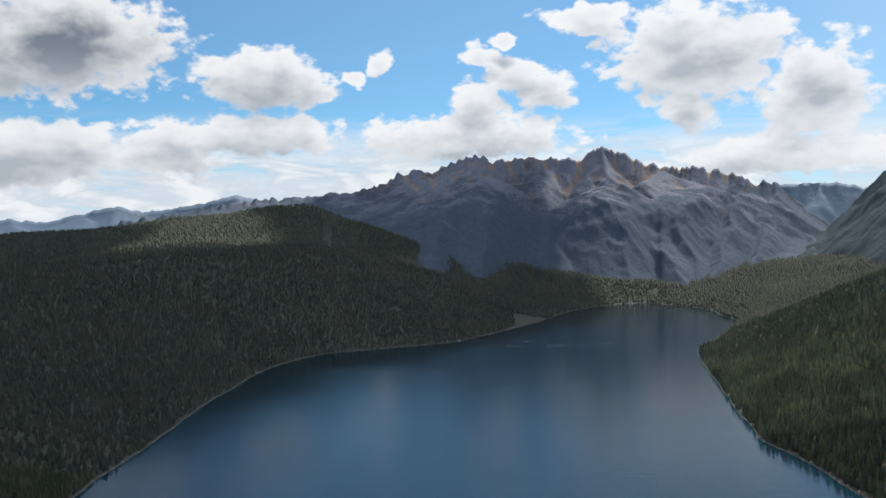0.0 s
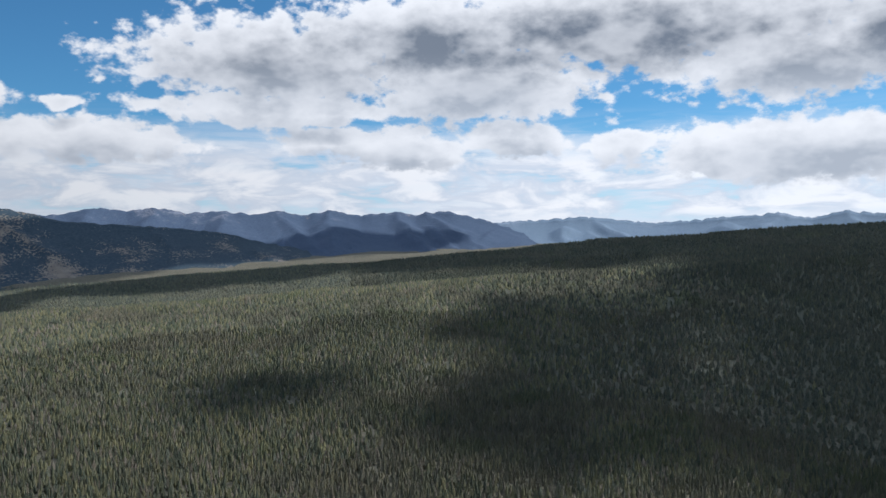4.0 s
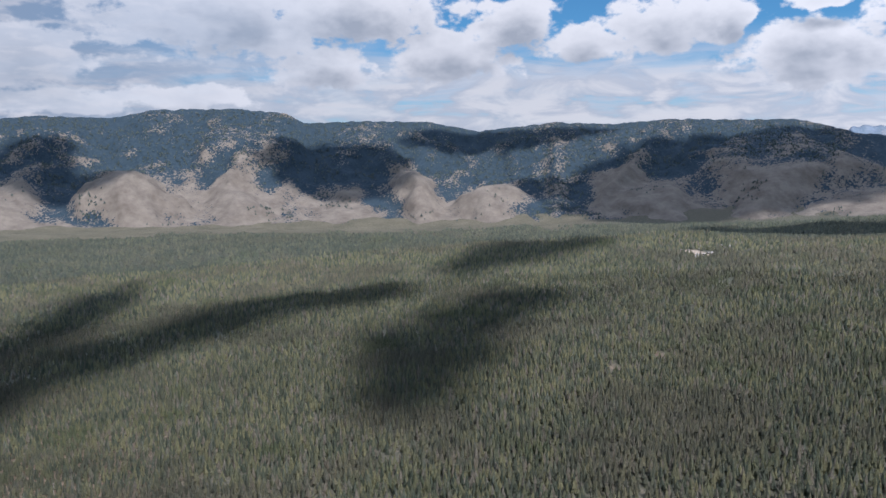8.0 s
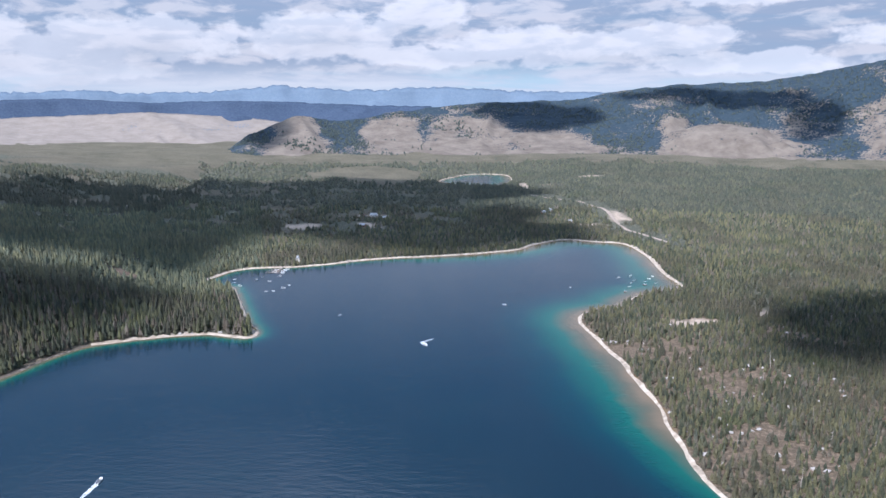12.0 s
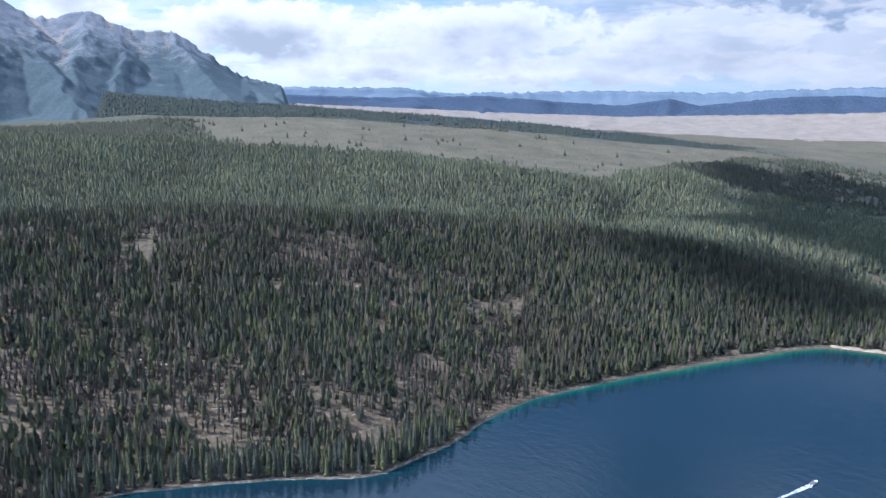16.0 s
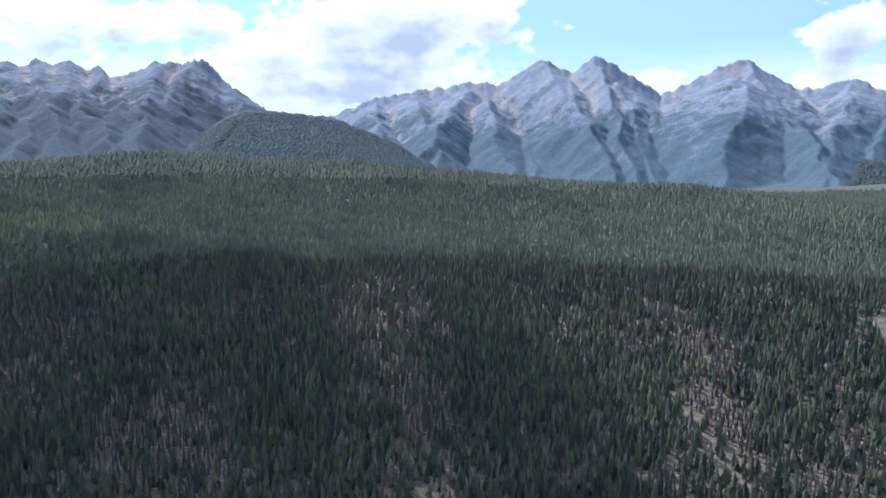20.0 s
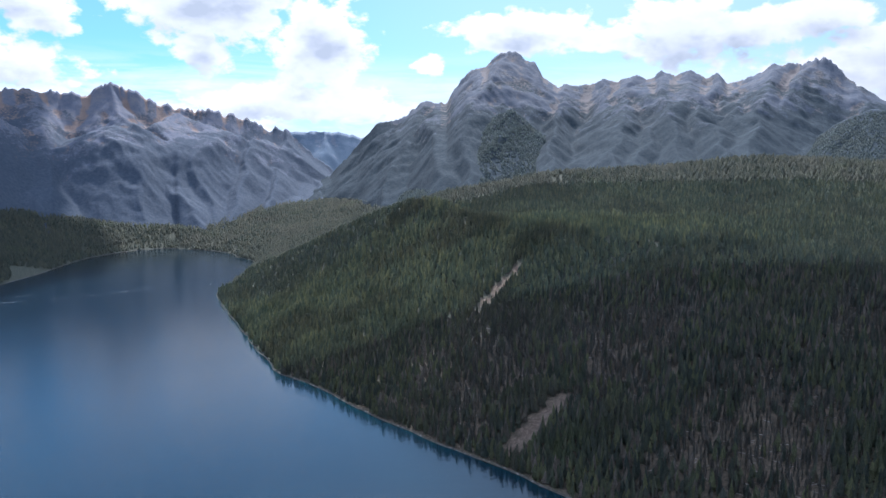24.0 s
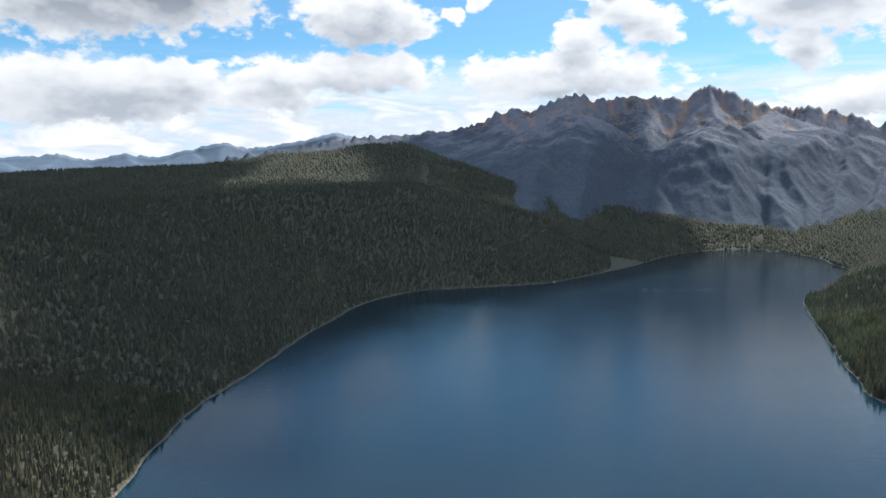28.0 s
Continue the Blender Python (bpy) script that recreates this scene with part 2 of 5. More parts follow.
def foliage(name, shades, through=0.45, dryness=0.6, lush=0.5):
    m, k, b = material(name, 0.8, 0.15)
    geo = k.add("ShaderNodeNewGeometry")
    pos = geo.outputs["Position"]
    one = k.ramp(geo.outputs["Random Per Island"], shades)
    stand = k.noise(pos, 0.007, 5.0, 0.6)
    dry = k.mix(k.math("MULTIPLY", k.step(stand, 0.47, 0.62), dryness), one, (0.205, 0.170, 0.130))
    fresh = k.mix(k.math("MULTIPLY", k.step(k.noise(pos, 0.011, 3.0), 0.58, 0.70), lush), dry, (0.155, 0.185, 0.07))
    grain = k.noise(pos, 1.1, 5.0, 0.75)
    patch = k.math("ADD", k.math("MULTIPLY", k.step(k.noise(pos, 0.022, 4.0, 0.6), 0.42, 0.60), 0.45), k.math("MULTIPLY", k.step(k.noise(pos, 0.0035, 4.0, 0.55), 0.44, 0.60), 0.4))
    fresh = k.mix(patch, fresh, k.mix(0.5, fresh, (0.030, 0.046, 0.040)))
    col = k.mix(k.step(grain, 0.38, 0.60), k.mix(0.42, fresh, (0.035, 0.048, 0.038)), k.mix(0.14, fresh, (0.32, 0.33, 0.20)))
    k.put(b.inputs["Base Color"], col)
    bump(k, b, grain, 1.6, 1.0)
    leaf = k.add("ShaderNodeBsdfTranslucent")
    k.put(leaf.inputs[0], col)
    both = k.add("ShaderNodeMixShader")
    both.inputs[0].default_value = through
    k.t.links.new(b.outputs[0], both.inputs[1])
    k.t.links.new(leaf.outputs[0], both.inputs[2])
    k.t.links.new(both.outputs[0], m.node_tree.nodes["Material Output"].inputs[0])
    return m


PINE = ((0.00, (0.081, 0.103, 0.078)), (0.25, (0.161, 0.172, 0.120)), (0.50, (0.244, 0.239, 0.133)), (0.72, (0.328, 0.301, 0.163)), (0.82, (0.196, 0.214, 0.170)), (0.91, (0.276, 0.230, 0.178)), (1.00, (0.333, 0.287, 0.241)))
# Mid-distance firs made paler than the near ones to stand in for haze.
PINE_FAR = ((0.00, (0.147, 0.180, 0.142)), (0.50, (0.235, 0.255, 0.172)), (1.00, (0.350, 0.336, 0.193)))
# Darker copy: shade on the backlit eastern moraine is put into the needles.
PINE_SHADE = ((0.00, (0.063, 0.076, 0.070)), (0.50, (0.106, 0.114, 0.090)), (1.00, (0.162, 0.154, 0.103)))
needles = foliage("pine_needles", PINE)
PINE_DARK = ((0.00, (0.061, 0.077, 0.069)), (0.26, (0.119, 0.133, 0.105)), (0.50, (0.197, 0.210, 0.119)), (0.72, (0.271, 0.267, 0.127)), (0.80, (0.148, 0.157, 0.138)), (0.87, (0.271, 0.205, 0.168)), (1.00, (0.361, 0.295, 0.254)))
needles_dark = foliage("dark_fir_needles", PINE_DARK, 0.45, 0.5)
needles_far = foliage("fir_needles_haze_pale", PINE_FAR, 0.35, 0.3, 0.25)
needles_shade = foliage("shade_darkened_fir_needles", PINE_SHADE, 0.3, 0.3, 0.25)
# Brightened copy: light on the backlit headland is put into its colour.
needles_backlit = foliage("brightened_fir_needles", tuple((p, tuple(c * 1.55 for c in col)) for p, col in PINE_FAR), 0.62, 0.5, 0.2)
# Darker again: plain cones lack the skirted trees' self-shade, so the colour carries it.
needles_cone = foliage("far_fir_needles_shaded", tuple((p, tuple(c * 0.72 for c in col)) for p, col in PINE_SHADE), 0.3, 0.3, 0.25)
# Hillside firs with the blue of haze put into their green.
PINE_HAZE = ((0.0, (0.020, 0.034, 0.046)), (0.5, (0.032, 0.048, 0.058)), (1.0, (0.048, 0.064, 0.068)))
needles_slope = foliage("haze_blue_fir_needles", PINE_HAZE, 0.2, 0.05, 0.0)
# Lighter copy: the denser haze over the mountains is put into its colour.
needles_alp = foliage("haze_lifted_fir_needles", tuple((p, tuple(c * 1.75 for c in col)) for p, col in PINE_HAZE), 0.3, 0.05, 0.0)

bark, k, b = material("bark", 0.9)
k.put(b.inputs["Base Color"], k.ramp(k.noise(k.add("ShaderNodeNewGeometry").outputs["Position"], 1.5, 4.0),
                                     ((0.3, (0.07, 0.05, 0.038)), (0.7, (0.16, 0.125, 0.10)))))

soil, k, b = material("forest_floor", 0.95, 0.1)
pos = k.add("ShaderNodeNewGeometry").outputs["Position"]
fine, coarse = k.noise(pos, 0.15, 6.0, 0.65), k.noise(pos, 0.012, 4.0)
litter = k.noise(pos, 0.32, 7.0, 0.78)
duff = k.ramp(litter, ((0.36, (0.042, 0.036, 0.026)), (0.5, (0.105, 0.078, 0.055)), (0.66, (0.20, 0.150, 0.110))))
sage = k.ramp(k.math("ADD", k.math("MULTIPLY", fine, 0.6), k.math("MULTIPLY", coarse, 0.4)), ((0.36, (0.052, 0.052, 0.036)), (0.46, (0.086, 0.079, 0.056)), (0.56, (0.110, 0.098, 0.070)), (0.66, (0.138, 0.121, 0.090))))
sand = k.ramp(fine, ((0.3, (0.24, 0.19, 0.145)), (0.7, (0.38, 0.315, 0.25))))
scar = k.ramp(litter, ((0.34, (0.075, 0.054, 0.040)), (0.52, (0.140, 0.102, 0.076)), (0.68, (0.225, 0.175, 0.138))))
ground_col = k.mix(attribute(k, "meadow"), duff, sage)
ground_col = k.mix(attribute(k, "scar"), ground_col, scar)
ground_col = k.mix(attribute(k, "woods"), ground_col, k.ramp(litter, ((0.38, (0.030, 0.040, 0.032)), (0.52, (0.078, 0.080, 0.058)), (0.66, (0.155, 0.135, 0.105)))))
ground_col = k.mix(attribute(k, "beach"), ground_col, sand)
k.put(b.inputs["Base Color"], ground_col)
bump(k, b, fine, 2.0)

water, k, b = material("lake_water", 0.11, 0.52)
b.inputs["IOR"].default_value = 1.33
pos = k.add("ShaderNodeNewGeometry").outputs["Position"]
depth = attribute(k, "offshore")
wob = k.math("ADD", depth, k.math("MULTIPLY", k.math("SUBTRACT", k.noise(pos, 0.02, 4.0), 0.5), 0.25))
k.put(b.inputs["Base Color"], k.ramp(wob, ((0.0, (0.16, 0.115, 0.072)), (0.12, (0.085, 0.078, 0.050)), (0.30, (0.008, 0.072, 0.056)),
                                           (0.62, (0.005, 0.027, 0.037)), (1.0, (0.007, 0.018, 0.028)))))
wind = k.noise(k.vec("MULTIPLY", pos, (0.004, 0.011, 0.01)), 1.0, 3.0, 0.5)
k.put(b.inputs["Roughness"], k.step(wind, 0.4, 0.62, 0.03, 0.12))
wave = k.add("ShaderNodeMapping")
wave.inputs["Scale"].default_value = (0.06, 0.16, 0.1)
wave.inputs["Rotation"].default_value = (0, 0, 0.5)
k.put(wave.inputs[0], pos)
bump(k, b, k.math("ADD", k.noise(wave.outputs[0], 1.0, 5.0, 0.6), k.math("MULTIPLY", k.noise(k.vec("MULTIPLY", pos, (0.16, 0.34, 0.2)), 1.0, 3.0), 0.45)), 1.2, 0.24)


def slope_material(name, wood, rock, scree, tree_line, grass=None, relief=2.4):
    """Mountain side: forest that thins out into single trees towards the tree line, rock with scree in the hollows above it.
    grass: two shades of dry turf that lie bare on the spurs."""
    m, k, b = material(name, 0.95, 0.1)
    geo = k.add("ShaderNodeNewGeometry")
    pos = geo.outputs["Position"]
    xyz = k.add("ShaderNodeSeparateXYZ")
    k.put(xyz.inputs[0], pos)
    big, mid, fine, speck = k.noise(pos, 0.0042, 4.0, 0.55), k.noise(pos, 0.015, 5.0, 0.55), k.noise(pos, 0.045, 6.0, 0.65), k.noise(pos, 0.10, 3.0, 0.6)
    trees = k.ramp(speck, ((0.34, wood[0]), (0.66, wood[1])))
    stone = k.ramp(k.math("ADD", k.math("MULTIPLY", mid, 0.55), k.math("MULTIPLY", fine, 0.45)), ((0.36, rock[0]), (0.50, rock[1]), (0.64, rock[2])))
    hollow = attribute(k, "gully")
    loose = k.math("ADD", k.math("ADD", k.math("MULTIPLY", hollow, 0.45), k.math("MULTIPLY", big, 0.9)), k.math("MULTIPLY", mid, 0.5))
    stone = k.mix(k.math("MULTIPLY", k.step(loose, 0.76, 0.92), 0.85), stone, k.ramp(fine, ((0.3, tuple(c * 0.8 for c in scree)), (0.7, scree))))
    rise = k.math("DIVIDE", k.math("SUBTRACT", xyz.outputs[2], tree_line), 260.0)
    growth = k.math("SUBTRACT", k.math("ADD", k.math("MULTIPLY", k.math("SUBTRACT", big, 0.5), 2.4), k.math("MULTIPLY", k.math("SUBTRACT", mid, 0.5), 2.2)), rise)
    growth = k.math("ADD", growth, k.math("MULTIPLY", k.math("SUBTRACT", speck, 0.5), 1.5))
    low = trees
    if grass:
        spur = attribute(k, "spur")
        turf = k.ramp(k.math("ADD", k.math("MULTIPLY", mid, 0.6), k.math("MULTIPLY", fine, 0.4)), ((0.36, grass[0]), (0.62, grass[1])))
        bare = k.math("ADD", k.math("ADD", spur, k.math("MULTIPLY", k.math("SUBTRACT", big, 0.5), 1.9)), k.math("MULTIPLY", k.math("SUBTRACT", mid, 0.5), 0.9))
        bare = k.math("ADD", bare, k.math("MULTIPLY", k.math("SUBTRACT", speck, 0.5), 1.9))
        low = k.mix(k.step(bare, 0.30, 0.40), trees, turf)
    k.put(b.inputs["Base Color"], k.mix(k.step(growth, -0.32, 0.32), stone, low))
    bump(k, b, k.math("ADD", fine, k.math("MULTIPLY", speck, 0.5)), relief, 0.7)
    return m


# Haze blue is put into these colours, and tree self-shade into the forest.
FOREST_HAZE = ((0.024, 0.037, 0.047), (0.040, 0.053, 0.061))
ROCK_HAZE = ((0.080, 0.096, 0.128), (0.125, 0.140, 0.172), (0.190, 0.190, 0.205))
# Haze put into the colour: blue-grey, low-contrast rock and woods.
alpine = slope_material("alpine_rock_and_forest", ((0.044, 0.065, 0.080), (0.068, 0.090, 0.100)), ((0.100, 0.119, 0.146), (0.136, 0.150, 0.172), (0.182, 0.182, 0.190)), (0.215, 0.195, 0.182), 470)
alpine_wooded = slope_material("wooded_alpine_rock", FOREST_HAZE, ((0.062, 0.076, 0.100), (0.094, 0.104, 0.126), (0.140, 0.138, 0.148)), (0.185, 0.160, 0.148), 540)
# Colour lifted and blued, standing in for haze over the backlit ridge.
alpine_hazed = slope_material("hazed_alpine_rock", ((0.056, 0.072, 0.098), (0.084, 0.100, 0.124)), ((0.120, 0.134, 0.174), (0.168, 0.172, 0.204), (0.225, 0.212, 0.216)), (0.300, 0.215, 0.170), 430)
# Haze blue is put into the hill's forest; its turf is plain tan.
foothill = slope_material("grassy_forested_hill", ((0.020, 0.034, 0.048), (0.036, 0.052, 0.064)), ROCK_HAZE, (0.2, 0.18, 0.16), 1500, ((0.100, 0.084, 0.070), (0.165, 0.141, 0.117)))
# Distance haze painted into the base colours: blue, palest on the farthest ranges.
haze_far = slope_material("hazy_blue_range", ((0.095, 0.132, 0.180), (0.120, 0.158, 0.202)), ((0.13, 0.168, 0.222), (0.165, 0.20, 0.248), (0.22, 0.245, 0.285)), (0.24, 0.25, 0.28), 430)
haze_mid = slope_material("haze_dark_blue_range", ((0.034, 0.052, 0.086), (0.052, 0.072, 0.108)), ((0.09, 0.105, 0.14), (0.13, 0.14, 0.17), (0.18, 0.175, 0.19)), (0.22, 0.20, 0.19), 480)
# Dry tan turf; haze blue is put into the trees and rock.
tan_far = slope_material("pale_dry_hills", ((0.095, 0.125, 0.165), (0.13, 0.16, 0.19)), ROCK_HAZE, (0.23, 0.205, 0.188), 1500, ((0.165, 0.142, 0.122), (0.220, 0.192, 0.166)))

# Haze-tinted forest colour all over, right up to the crest.
deep_woods = slope_material("unbroken_forest", FOREST_HAZE, ROCK_HAZE, (0.2, 0.18, 0.16), 2500)

# ---- noise ----
TABLE = np.random.RandomState(7).permutation(256)
GRADS = np.random.RandomState(8).rand(256) * 2 * np.pi


def perlin(x, y):
    xi, yi = np.floor(x).astype(int), np.floor(y).astype(int)
    xf, yf = x - xi, y - yi
    u, v = xf * xf * (3 - 2 * xf), yf * yf * (3 - 2 * yf)

    def corner(i, j):
        a = GRADS[TABLE[(TABLE[(xi + i) & 255] + yi + j) & 255]]
        return np.cos(a) * (xf - i) + np.sin(a) * (yf - j)
    top = corner(0, 0) * (1 - u) + corner(1, 0) * u
    low = corner(0, 1) * (1 - u) + corner(1, 1) * u
    return (top * (1 - v) + low * v) * 1.4


def fbm(x, y, octaves=5, gain=0.5):
    s, amp = 0.0, 1.0
    for i in range(octaves):
        s = s + amp * perlin(x + 17.3 * i, y - 9.1 * i)
        x, y, amp = x * 2.03, y * 2.03, amp * gain
    return s


def ridged(x, y, octaves=5, gain=0.5):
    s, amp = 0.0, 1.0
    for i in range(octaves):
        s = s + amp * (1 - 2 * np.abs(perlin(x + 31.7 * i, y + 5.3 * i)))
        x, y, amp = x * 2.1, y * 2.1, amp * gain
    return s


def polar(yaw, r):
    a = np.radians(yaw)
    return -np.sin(a) * r, np.cos(a) * r


def smooth(v, lo, hi):
    s = np.clip((v - lo) / (hi - lo), 0, 1)
    return s * s * (3 - 2 * s)


# ---- the lake's shore, round from the bay in the north ----
EAST_SHORE = ((-134, -1370), (-186, -1352), (-235, -1325), (-250, -1226), (-251, -1098), (-255, -1025), (-196, -985), (-155, -925),
              (-118, -903), (-105, -870), (-117, -787), (-132, -702), (-141, -616), (-142, -547), (-146, -491), (-175, -350), (-220, -100),
              (-260, 200), (-300, 430), (-325, 565), (-345, 670), (-362, 800), (-357, 940), (-358, 1150), (-350, 1290), (-330, 1500),
              (-250, 1665), (-100, 1750), (30, 1835), (230, 2150), (440, 2545), (678, 2719))
WEST_SHORE = ((815, 2480), (800, 2300), (790, 2138), (608, 1781), (517, 1620), (436, 1263), (383, 994), (372, 940), (384, 838), (385, 720),
              (396, 600), (408, 500), (415, 400), (450, 250), (480, 80), (490, -40), (507, -93), (489, -148), (460, -205), (433, -252),
              (447, -330), (472, -425), (458, -551), (440, -640), (415, -738), (385, -769), (301, -802), (252, -789), (244, -815),
              (274, -872), (331, -1008), (385, -1040), (346, -1124), (272, -1139), (169, -1197), (40, -1234), (-47, -1274), (-85, -1325))
LITTLE_LAKE = ((-30, -2190), (-75, -2330), (-60, -2500), (40, -2520), (100, -2430), (130, -2300), (60, -2230))


def closed_curve(points, steps=10, rough=5.0):
    p = np.array(points, float)
    out = []
    n = len(p)
    for i in range(n):
        a, b2, c, d = p[i - 1], p[i], p[(i + 1) % n], p[(i + 2) % n]
        for s in np.arange(steps) / steps:
            out.append(0.5 * (2 * b2 + (c - a) * s + (2 * a - 5 * b2 + 4 * c - d) * s * s + (3 * b2 - a - 3 * c + d) * s ** 3))
    out = np.array(out)
    out += rough * np.stack([fbm(out[:, 0] / 60, out[:, 1] / 60, 4), fbm(out[:, 0] / 60 + 50, out[:, 1] / 60, 4)], 1)
    return out


def outside(poly, x, y):
    """Distance from a closed line, positive outside it."""
    a, b2 = poly, np.roll(poly, -1, 0)
    e = b2 - a
    ll = (e ** 2).sum(1) + 1e-9
    out = np.empty(len(x))
    for s in range(0, len(x), 4000):
        px, py = x[s:s + 4000, None], y[s:s + 4000, None]
        u = np.clip(((px - a[:, 0]) * e[:, 0] + (py - a[:, 1]) * e[:, 1]) / ll, 0, 1)
        d = np.sqrt(((px - a[:, 0] - u * e[:, 0]) ** 2 + (py - a[:, 1] - u * e[:, 1]) ** 2).min(1))
        cross = ((a[:, 1] > py) != (b2[:, 1] > py)) & (px < e[:, 0] * (py - a[:, 1]) / (e[:, 1] + 1e-12) + a[:, 0])
        out[s:s + 4000] = np.where(cross.sum(1) % 2 == 1, -d, d)
    return out


LAKE = closed_curve(EAST_SHORE + WEST_SHORE, 10, 3.0)
TARN = closed_curve(LITTLE_LAKE, 6, 3.0)
GX, GY, GS = -1600, -3000, 12.0
gx, gy = np.meshgrid(GX + GS * np.arange(300), GY + GS * np.arange(520), indexing="ij")
SDF = np.minimum(outside(LAKE, gx.ravel(), gy.ravel()), outside(TARN, gx.ravel(), gy.ravel())).reshape(gx.shape)


def shore_distance(x, y):
    u, v = np.clip((x - GX) / GS, 0, 298.99), np.clip((y - GY) / GS, 0, 518.99)
    i, j = u.astype(int), v.astype(int)
    f, h = u - i, v - j
    return (SDF[i, j] * (1 - f) + SDF[i + 1, j] * f) * (1 - h) + (SDF[i, j + 1] * (1 - f) + SDF[i + 1, j + 1] * f) * h


# ---- lie of the land: yaw, distance, height of its crest lines ----
CREST = ((0, 2300, 118), (9, 2200, 205), (18, 1800, 203), (28, 1650, 198), (36, 1550, 183), (43, 1500, 167), (50, 1500, 159),
         (62, 1500, 138), (72, 1550, 118), (87, 1600, 100), (103, 1700, 85), (118, 1750, 62), (133, 2150, 44), (145, 2400, 25), (161, 2800, 8),
         (171, 2900, 30), (180, 2900, 18), (198, 2700, 26), (203, 1300, 22), (208, 1050, 42), (216, 1000, 64), (228, 950, 84), (240, 900, 104), (252, 880, 112))
CREST_WEST = ((265, 900, 114), (272, 900, 115), (280, 920, 122), (293, 950, 127), (300, 1000, 144), (312, 1100, 153), (318, 1200, 165), (324, 1300, 170),
              (327, 1450, 196), (329, 1500, 190), (333.5, 1600, 134), (338, 1700, 61), (341, 1800, 20), (345, 2900, 20), (350, 2700, 20), (355, 2600, 60), (360, 2300, 118))
SECOND = ((0, 2700, 180), (9.6, 2750, 354), (16.7, 2700, 316), (24.5, 2700, 270), (32.5, 2700, 256), (38.6, 2700, 236), (44.5, 2700, 218), (55.7, 2700, 171),
          (62, 2750, 146), (75, 2800, 110), (86, 2850, 70), (98, 2900, 12), (114, 2900, -5), (124, 2900, -20), (150, 2950, 8), (171, 3000, 28),
          (186, 3000, 18), (198, 2900, 16), (206, 2800, 40), (215, 2100, 80), (224, 1300, 98), (228, 1400, 105), (236, 1500, 120))
SECOND_WEST = ((244, 1550, 142), (251, 1600, 153), (257, 1650, 165), (261, 1700, 175), (267, 1800, 199), (275, 1900, 207), (286, 2000, 243), (296, 2050, 268),
               (305, 2050, 282), (312, 2000, 260), (320, 1900, 242), (326, 1950, 200), (334, 2400, 90), (342, 2950, 40), (352, 2900, 90), (360, 2700, 180))
THIRD = ((0, 3100, 200), (60, 3400, 165), (90, 3300, 70), (120, 3300, 0), (180, 3300, 15), (206, 3000, 40), (212, 2750, 66), (220, 2600, 92), (232, 2500, 146),
         (244, 2600, 190), (254, 2700, 196), (264, 2700, 180), (280, 2700, 190), (300, 2800, 215), (330, 3000, 150), (345, 3200, 60), (360, 3100, 200))
RIM = ((0, 4950, 220), (40, 4950, 222), (60, 4950, 178), (80, 4950, 110), (120, 4950, 30), (200, 4950, 40), (220, 4950, 60), (240, 4950, 120), (300, 4950, 150), (360, 4950, 220))


def line(points, yaw):
    p = np.array(points, float)
    return np.interp(yaw, p[:, 0], p[:, 1]), np.interp(yaw, p[:, 0], p[:, 2])


def land(x, y, d=None):
    yaw, r = np.degrees(np.arctan2(-x, y)) % 360, np.hypot(x, y)
    d = shore_distance(x, y) if d is None else d
    r1, z1 = line(CREST + CREST_WEST, yaw)
    r2, z2 = line(SECOND + SECOND_WEST, yaw)
    r3, z3 = line(THIRD, yaw)
    r4, z4 = line(RIM, yaw)
    dip = np.where((yaw > 8) & (yaw < 120), 45.0, 32.0) * smooth(r2 - r1, 100, 500)
    s = np.clip(d / (np.abs(d) + np.maximum(r1 - r, 0) + 1e-6), 0, 1)
    inner = z1 * s ** 0.9
    u = np.clip((r - r1) / (r2 - r1 + 1e-6), 0, 1)
    mid = z1 + (z2 - z1) * u - dip * np.sin(np.pi * u) ** 2
    u2 = np.clip((r - r2) / (r3 - r2 + 1e-6), 0, 1)
    back = z2 + (z3 - z2) * u2 - 20 * np.sin(np.pi * u2) ** 2 * smooth(r3 - r2, 200, 500)
    u3 = np.clip((r - r3) / (r4 - r3 + 1e-6), 0, 1)
    rim = z3 + (z4 - z3) * u3
    z = np.where(r < r1, inner, np.where(r < r2, mid, np.where(r < r3, back, rim)))
    z = z + smooth(d, 30, 250) * (7 * fbm(x / 260, y / 260, 4) + 1.5 * fbm(x / 40, y / 40, 2))
    near = smooth(d, 0, 60)
    z = z * near + (1 - near) * np.minimum(z, 0.6 + 0.12 * np.maximum(d, 0))
    return np.where(d < 0, np.maximum(-0.4 + 0.22 * d, -45), z)


def grid_mesh(name, x, y, z, wrap=False, smooth_shade=True):
    """A mesh over a grid of points, rows x columns."""
    n, m = x.shape
    me = bpy.data.meshes.new(name)
    me.vertices.add(n * m)
    me.vertices.foreach_set("co", np.stack([x, y, z], -1).astype(np.float32).ravel())
    i, j = np.meshgrid(np.arange(n if wrap else n - 1), np.arange(m - 1), indexing="ij")
    i2 = (i + 1) % n
    quads = np.stack([i * m + j, i2 * m + j, i2 * m + j + 1, i * m + j + 1], -1).reshape(-1, 4)
    faces_from(me, quads, smooth_shade)
    return me


def faces_from(me, faces, smooth_shade=False):
    n, c = faces.shape
    me.loops.add(n * c)
    me.loops.foreach_set("vertex_index", faces.astype(np.int32).ravel())
    me.polygons.add(n)
    me.polygons.foreach_set("loop_start", np.arange(0, n * c, c, dtype=np.int32))
    me.polygons.foreach_set("use_smooth", np.full(n, smooth_shade))
    me.update(calc_edges=True)


def float_attribute(me, name, values):
    a = me.attributes.new(name, "FLOAT", "POINT")
    a.data.foreach_set("value", np.asarray(values, np.float32).ravel())


